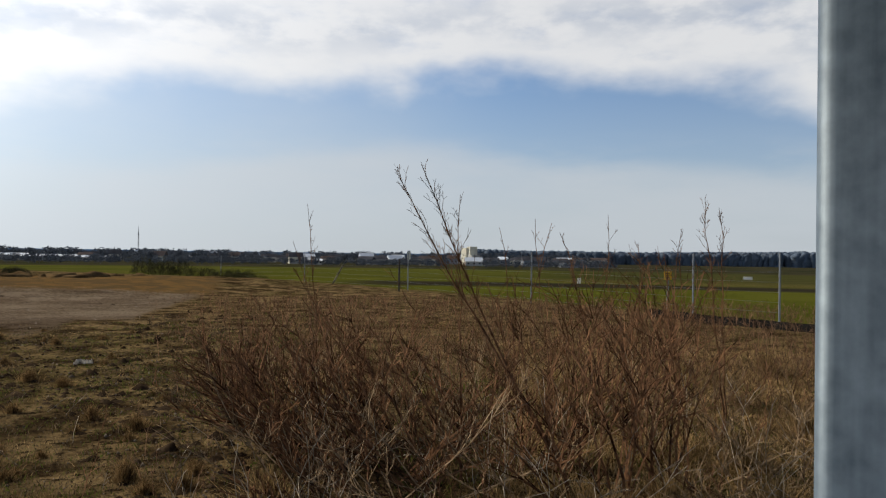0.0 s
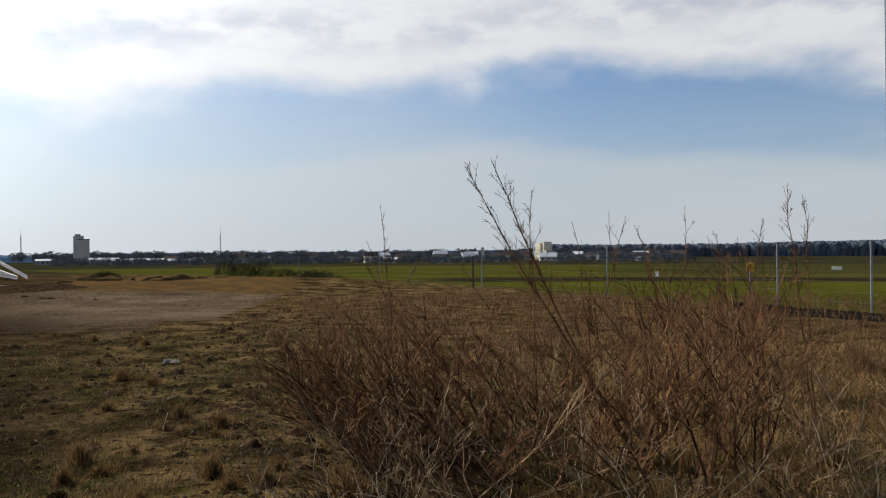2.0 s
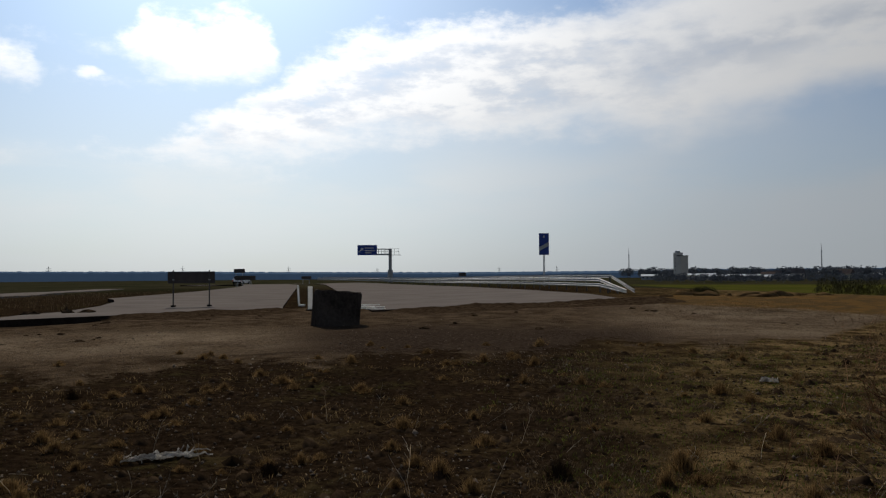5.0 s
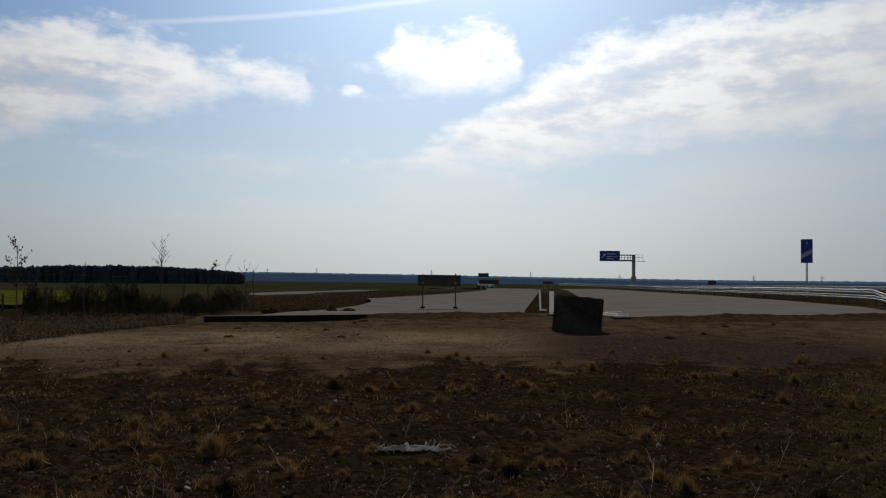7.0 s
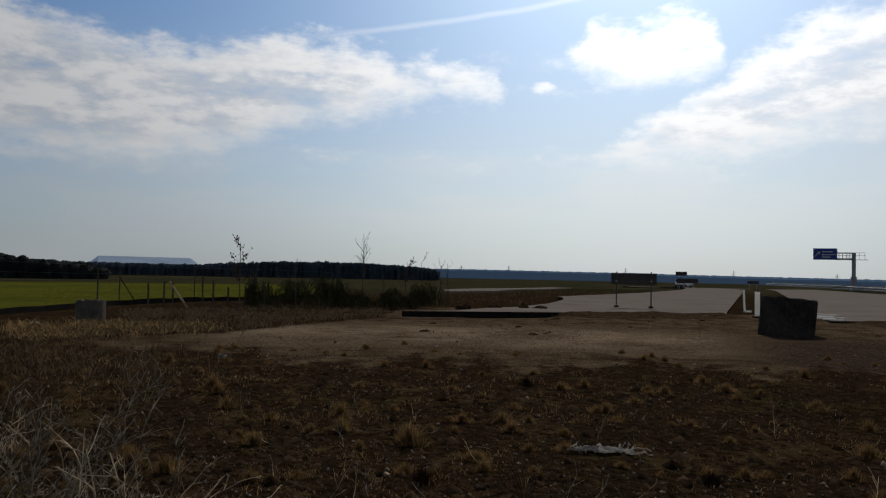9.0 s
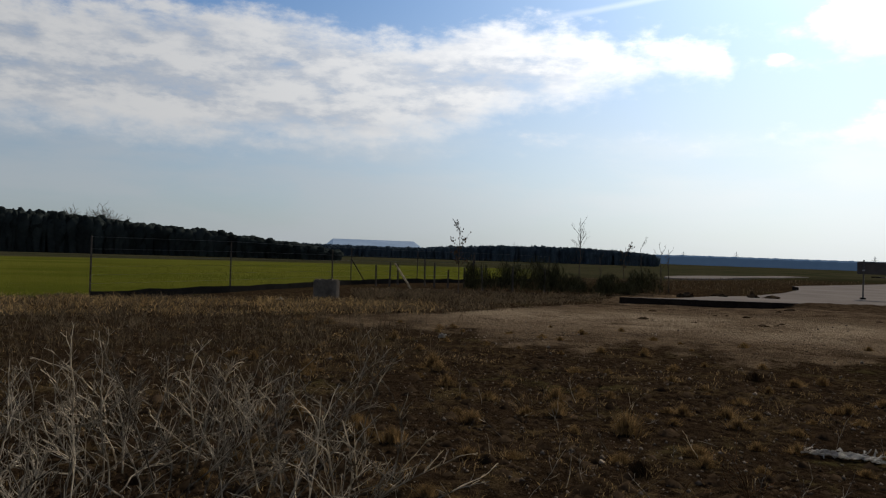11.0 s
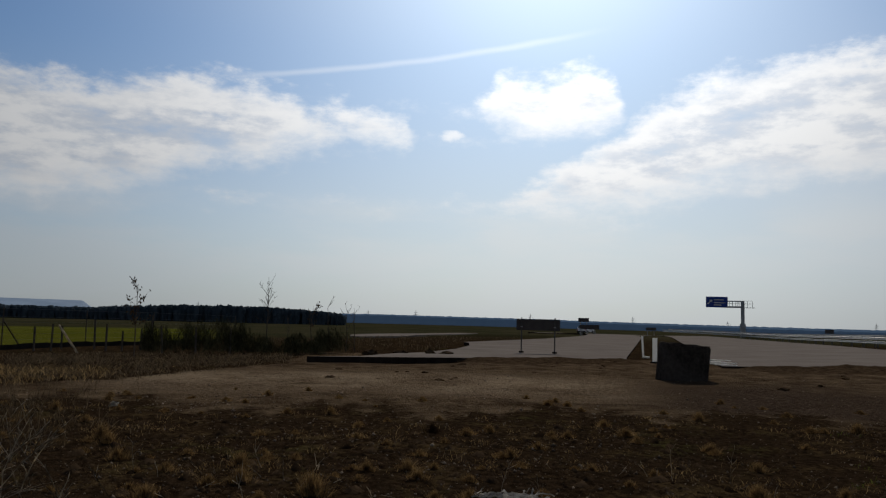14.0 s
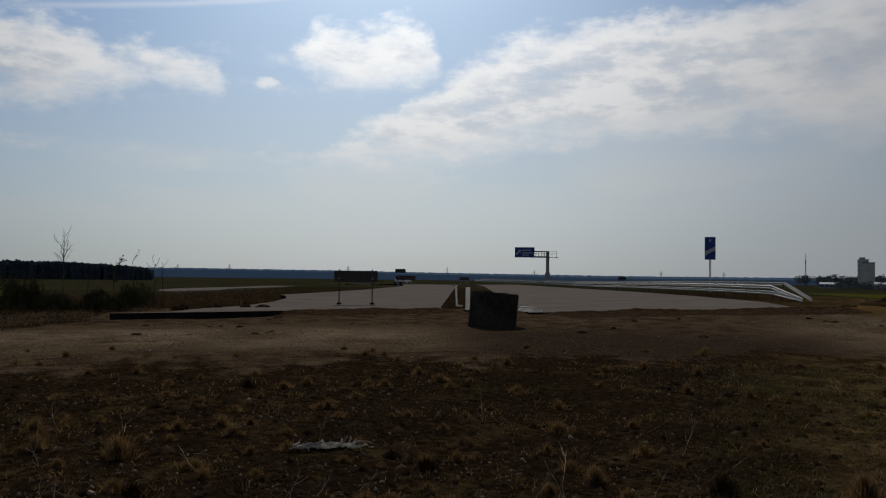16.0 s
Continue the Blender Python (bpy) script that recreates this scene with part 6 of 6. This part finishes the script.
def house(az, d, w, dep, h, roof, wall, top, name="house", label="", rz=None, windows=3):
    x, y, z = gp(az, d)
    root = thing(name, (x, y, z - 0.3), label, "building", "", az + (random.uniform(-25, 25) if rz is None else rz))
    part("wall", box(w, dep, h + 0.3), wall, root)
    V = [(-w / 2 - 0.4, -dep / 2 - 0.4, h + 0.25), (w / 2 + 0.4, -dep / 2 - 0.4, h + 0.25), (w / 2 + 0.4, dep / 2 + 0.4, h + 0.25), (-w / 2 - 0.4, dep / 2 + 0.4, h + 0.25),
         (-w / 2 - 0.4, 0, h + 0.3 + roof), (w / 2 + 0.4, 0, h + 0.3 + roof)]
    link("roof", V, [(0, 1, 5, 4), (2, 3, 4, 5), (0, 4, 3), (1, 2, 5), (0, 3, 2, 1)], top, root)
    for k in range(windows):
        wx = -w / 2 + w * (k + 0.5) / windows
        part("window", box(min(1.4, w / windows * 0.6), 0.06, 1.3, pose(wx, -dep / 2 - 0.01, h * 0.45)), M_GLASSDARK, root)
    return root


HALLS = [(25.5, 640, 44, 6), (22.6, 650, 24, 5), (27.6, 690, 26, 7), (31.0, 700, 20, 6), (16.8, 700, 20, 7), (13.6, 720, 26, 7), (8.9, 640, 18, 7), (8.0, 560, 14, 5),
         (3.0, 680, 30, 8), (12.3, 680, 12, 9), (19.4, 760, 12, 9), (-6.8, 780, 40, 8)]
for az, d, w, h in HALLS:
    house(az, d, w * 0.85, 20, h * 0.55, 1.4, random.choice((M_WALLPALE, M_WALLGREY)), M_ROOFWHITE if az > 0 else M_ROOFDARK, "factory_hall", "long low factory hall with pale roof", 0, 5)
for i in range(60):
    az = random.uniform(-12, 24)
    house(az, random.uniform(590, 780), random.uniform(9, 13), 9, random.uniform(3.2, 5.5), random.uniform(2, 4),
          random.choice((M_WALLPALE, M_WALLCREAM, M_WALLGREY)), random.choice((M_ROOFRED, M_ROOFDARK, M_ROOFDARK, M_ROOFDARK, M_ROOFWHITE)), "house", random.choice(("small town house with dark pitched roof", "small pale town house at the field edge")))
for i in range(8):
    house(-9.5 - i * 0.5 + random.uniform(-0.2, 0.2), 900, 10, 9, 5, 3, M_WALLPALE, M_ROOFRED, "house", "pale house in a far row before woods")


def silo():
    x, y, z = gp(29.1, 760)
    root = thing("concrete_silo", (x, y, z), "tall grey concrete silo tower with lower annex", "silo", rz=-28)
    top = EYE + 760 * math.tan(radians(1.36)) - z
    part("tower", box(6.2, 6.2, top, pose(-1.5, 0, 0)), M_WALLPALE, root)
    part("tower", box(6.0, 8, top - 3.5, pose(4.2, 1, 0)), M_WALLPALE, root)
    part("head_house", box(3.0, 3.5, 1.6, pose(-2.6, 0, top)), M_WALLGREY, root)
    part("cap", box(6.6, 8.4, 0.7, pose(4.2, 1, top - 3.5)), M_ROOFDARK, root)
    for k in range(6):
        part("window", box(0.8, 0.1, 1.2, pose(-1.5, -3.11, 4 + k * 3.6)), M_GLASSDARK, root)


silo()


def grain_works():
    x, y, z = gp(-3.45, 720)
    root = thing("grain_store", (x, y, z), "cream-coloured stepped grain store building", "building", rz=-62)
    part("tower", box(9, 9, EYE + 720 * math.tan(radians(0.68)) - z, pose(-3.5, 0, 0)), M_WALLCREAM, root)
    part("tower", box(5, 8, EYE + 720 * math.tan(radians(0.78)) - z, pose(2.5, 1, 0)), M_WALLCREAM, root)
    part("annex", box(7, 9, EYE + 720 * math.tan(radians(0.15)) - z, pose(7.5, 0, 0)), M_WALLPALE, root)
    part("annex", box(8, 10, EYE + 720 * math.tan(radians(-0.15)) - z, pose(-12, 3, 0)), M_WALLPALE, root)
    for k in range(4):
        part("window", box(1, 0.1, 1.3, pose(-5.6 + k * 1.5, -4.55, 5 + (k % 2) * 3)), M_GLASSDARK, root)
    x, y, z = gp(1.05, 730)
    root = thing("chimney_tower", (x, y, z), "short cream tower above the roofs", "tower")
    part("shaft", box(3.2, 3.2, EYE + 730 * math.tan(radians(0.36)) - z), M_WALLCREAM, root)
    part("cap", box(2.2, 2.2, 0.8, pose(0, 0, EYE + 730 * math.tan(radians(0.36)) - z)), M_WALLGREY, root)


grain_works()


def mast(az, d, el):
    x, y, z = gp(az, d)
    root = thing("radio_mast", (x, y, z), "slender grey lattice radio mast", "mast")
    top = EYE + d * math.tan(radians(el)) - z
    V, F = [], []
    for a in (0, 2.1, 4.2):
        sweep(V, F, [(math.cos(a) * 0.9, math.sin(a) * 0.9, 0), (math.cos(a) * 0.35, math.sin(a) * 0.35, top * 0.8)], 0.22, 0.2, 4)
    for k in range(16):
        a0, a1 = (0, 2.1, 4.2)[k % 3], (0, 2.1, 4.2)[(k + 1) % 3]
        f0, f1 = k / 16, (k + 1) / 16
        sweep(V, F, [(math.cos(a0) * (0.9 - 0.55 * f0), math.sin(a0) * (0.9 - 0.55 * f0), top * 0.8 * f0), (math.cos(a1) * (0.9 - 0.55 * f1), math.sin(a1) * (0.9 - 0.55 * f1), top * 0.8 * f1)], 0.14, 0.14, 3)
    link("lattice", V, F, M_STEEL, root)
    part("antenna", rod((0, 0, top * 0.78), (0, 0, top), 0.3, 0.12), M_STEEL, root)
    part("drum", rod((0, 0, top * 0.72), (0, 0, top * 0.75), 0.8), M_STEEL, root)


mast(20.0, 900, 1.85)
mast(32.55, 980, 1.75)


def pylon(az, d, h):
    x, y = at(az, d)
    root = thing("power_pylon", (x, y, -8), "far grey lattice power pylon on the ridge", "pylon", "power line pylons", az)
    V, F = [], []
    for sx in (-1, 1):
        sweep(V, F, [(sx * 2.4, 0, 0), (sx * 0.8, 0, h * 0.6), (sx * 0.3, 0, h)], 0.16, 0.12, 4)
    for k in range(6):
        f0, f1 = k / 6, (k + 1) / 6
        w0, w1 = 2.4 - 2.0 * f0, 2.4 - 2.0 * f1
        sweep(V, F, [(-w0, 0, h * f0), (w1, 0, h * f1)], 0.2, 0.2, 3)
        sweep(V, F, [(w0, 0, h * f0), (-w1, 0, h * f1)], 0.2, 0.2, 3)
    link("body", V, F, M_STEEL, root)
    for f, w in ((0.72, 4.2), (0.86, 3.2)):
        part("crossarm", box(w * 2, 0.3, 0.3, pose(0, 0, h * f)), M_STEEL, root)


for az, el in ((73.0, 0.62), (64.6, 0.6), (57.3, 0.55), (76.5, 0.55), (41.9, 0.45), (88.5, 0.8), (37.7, 0.45), (50.9, 0.4)):
    pylon(az, 1300, EYE + 1300 * math.tan(radians(el)) + 8)
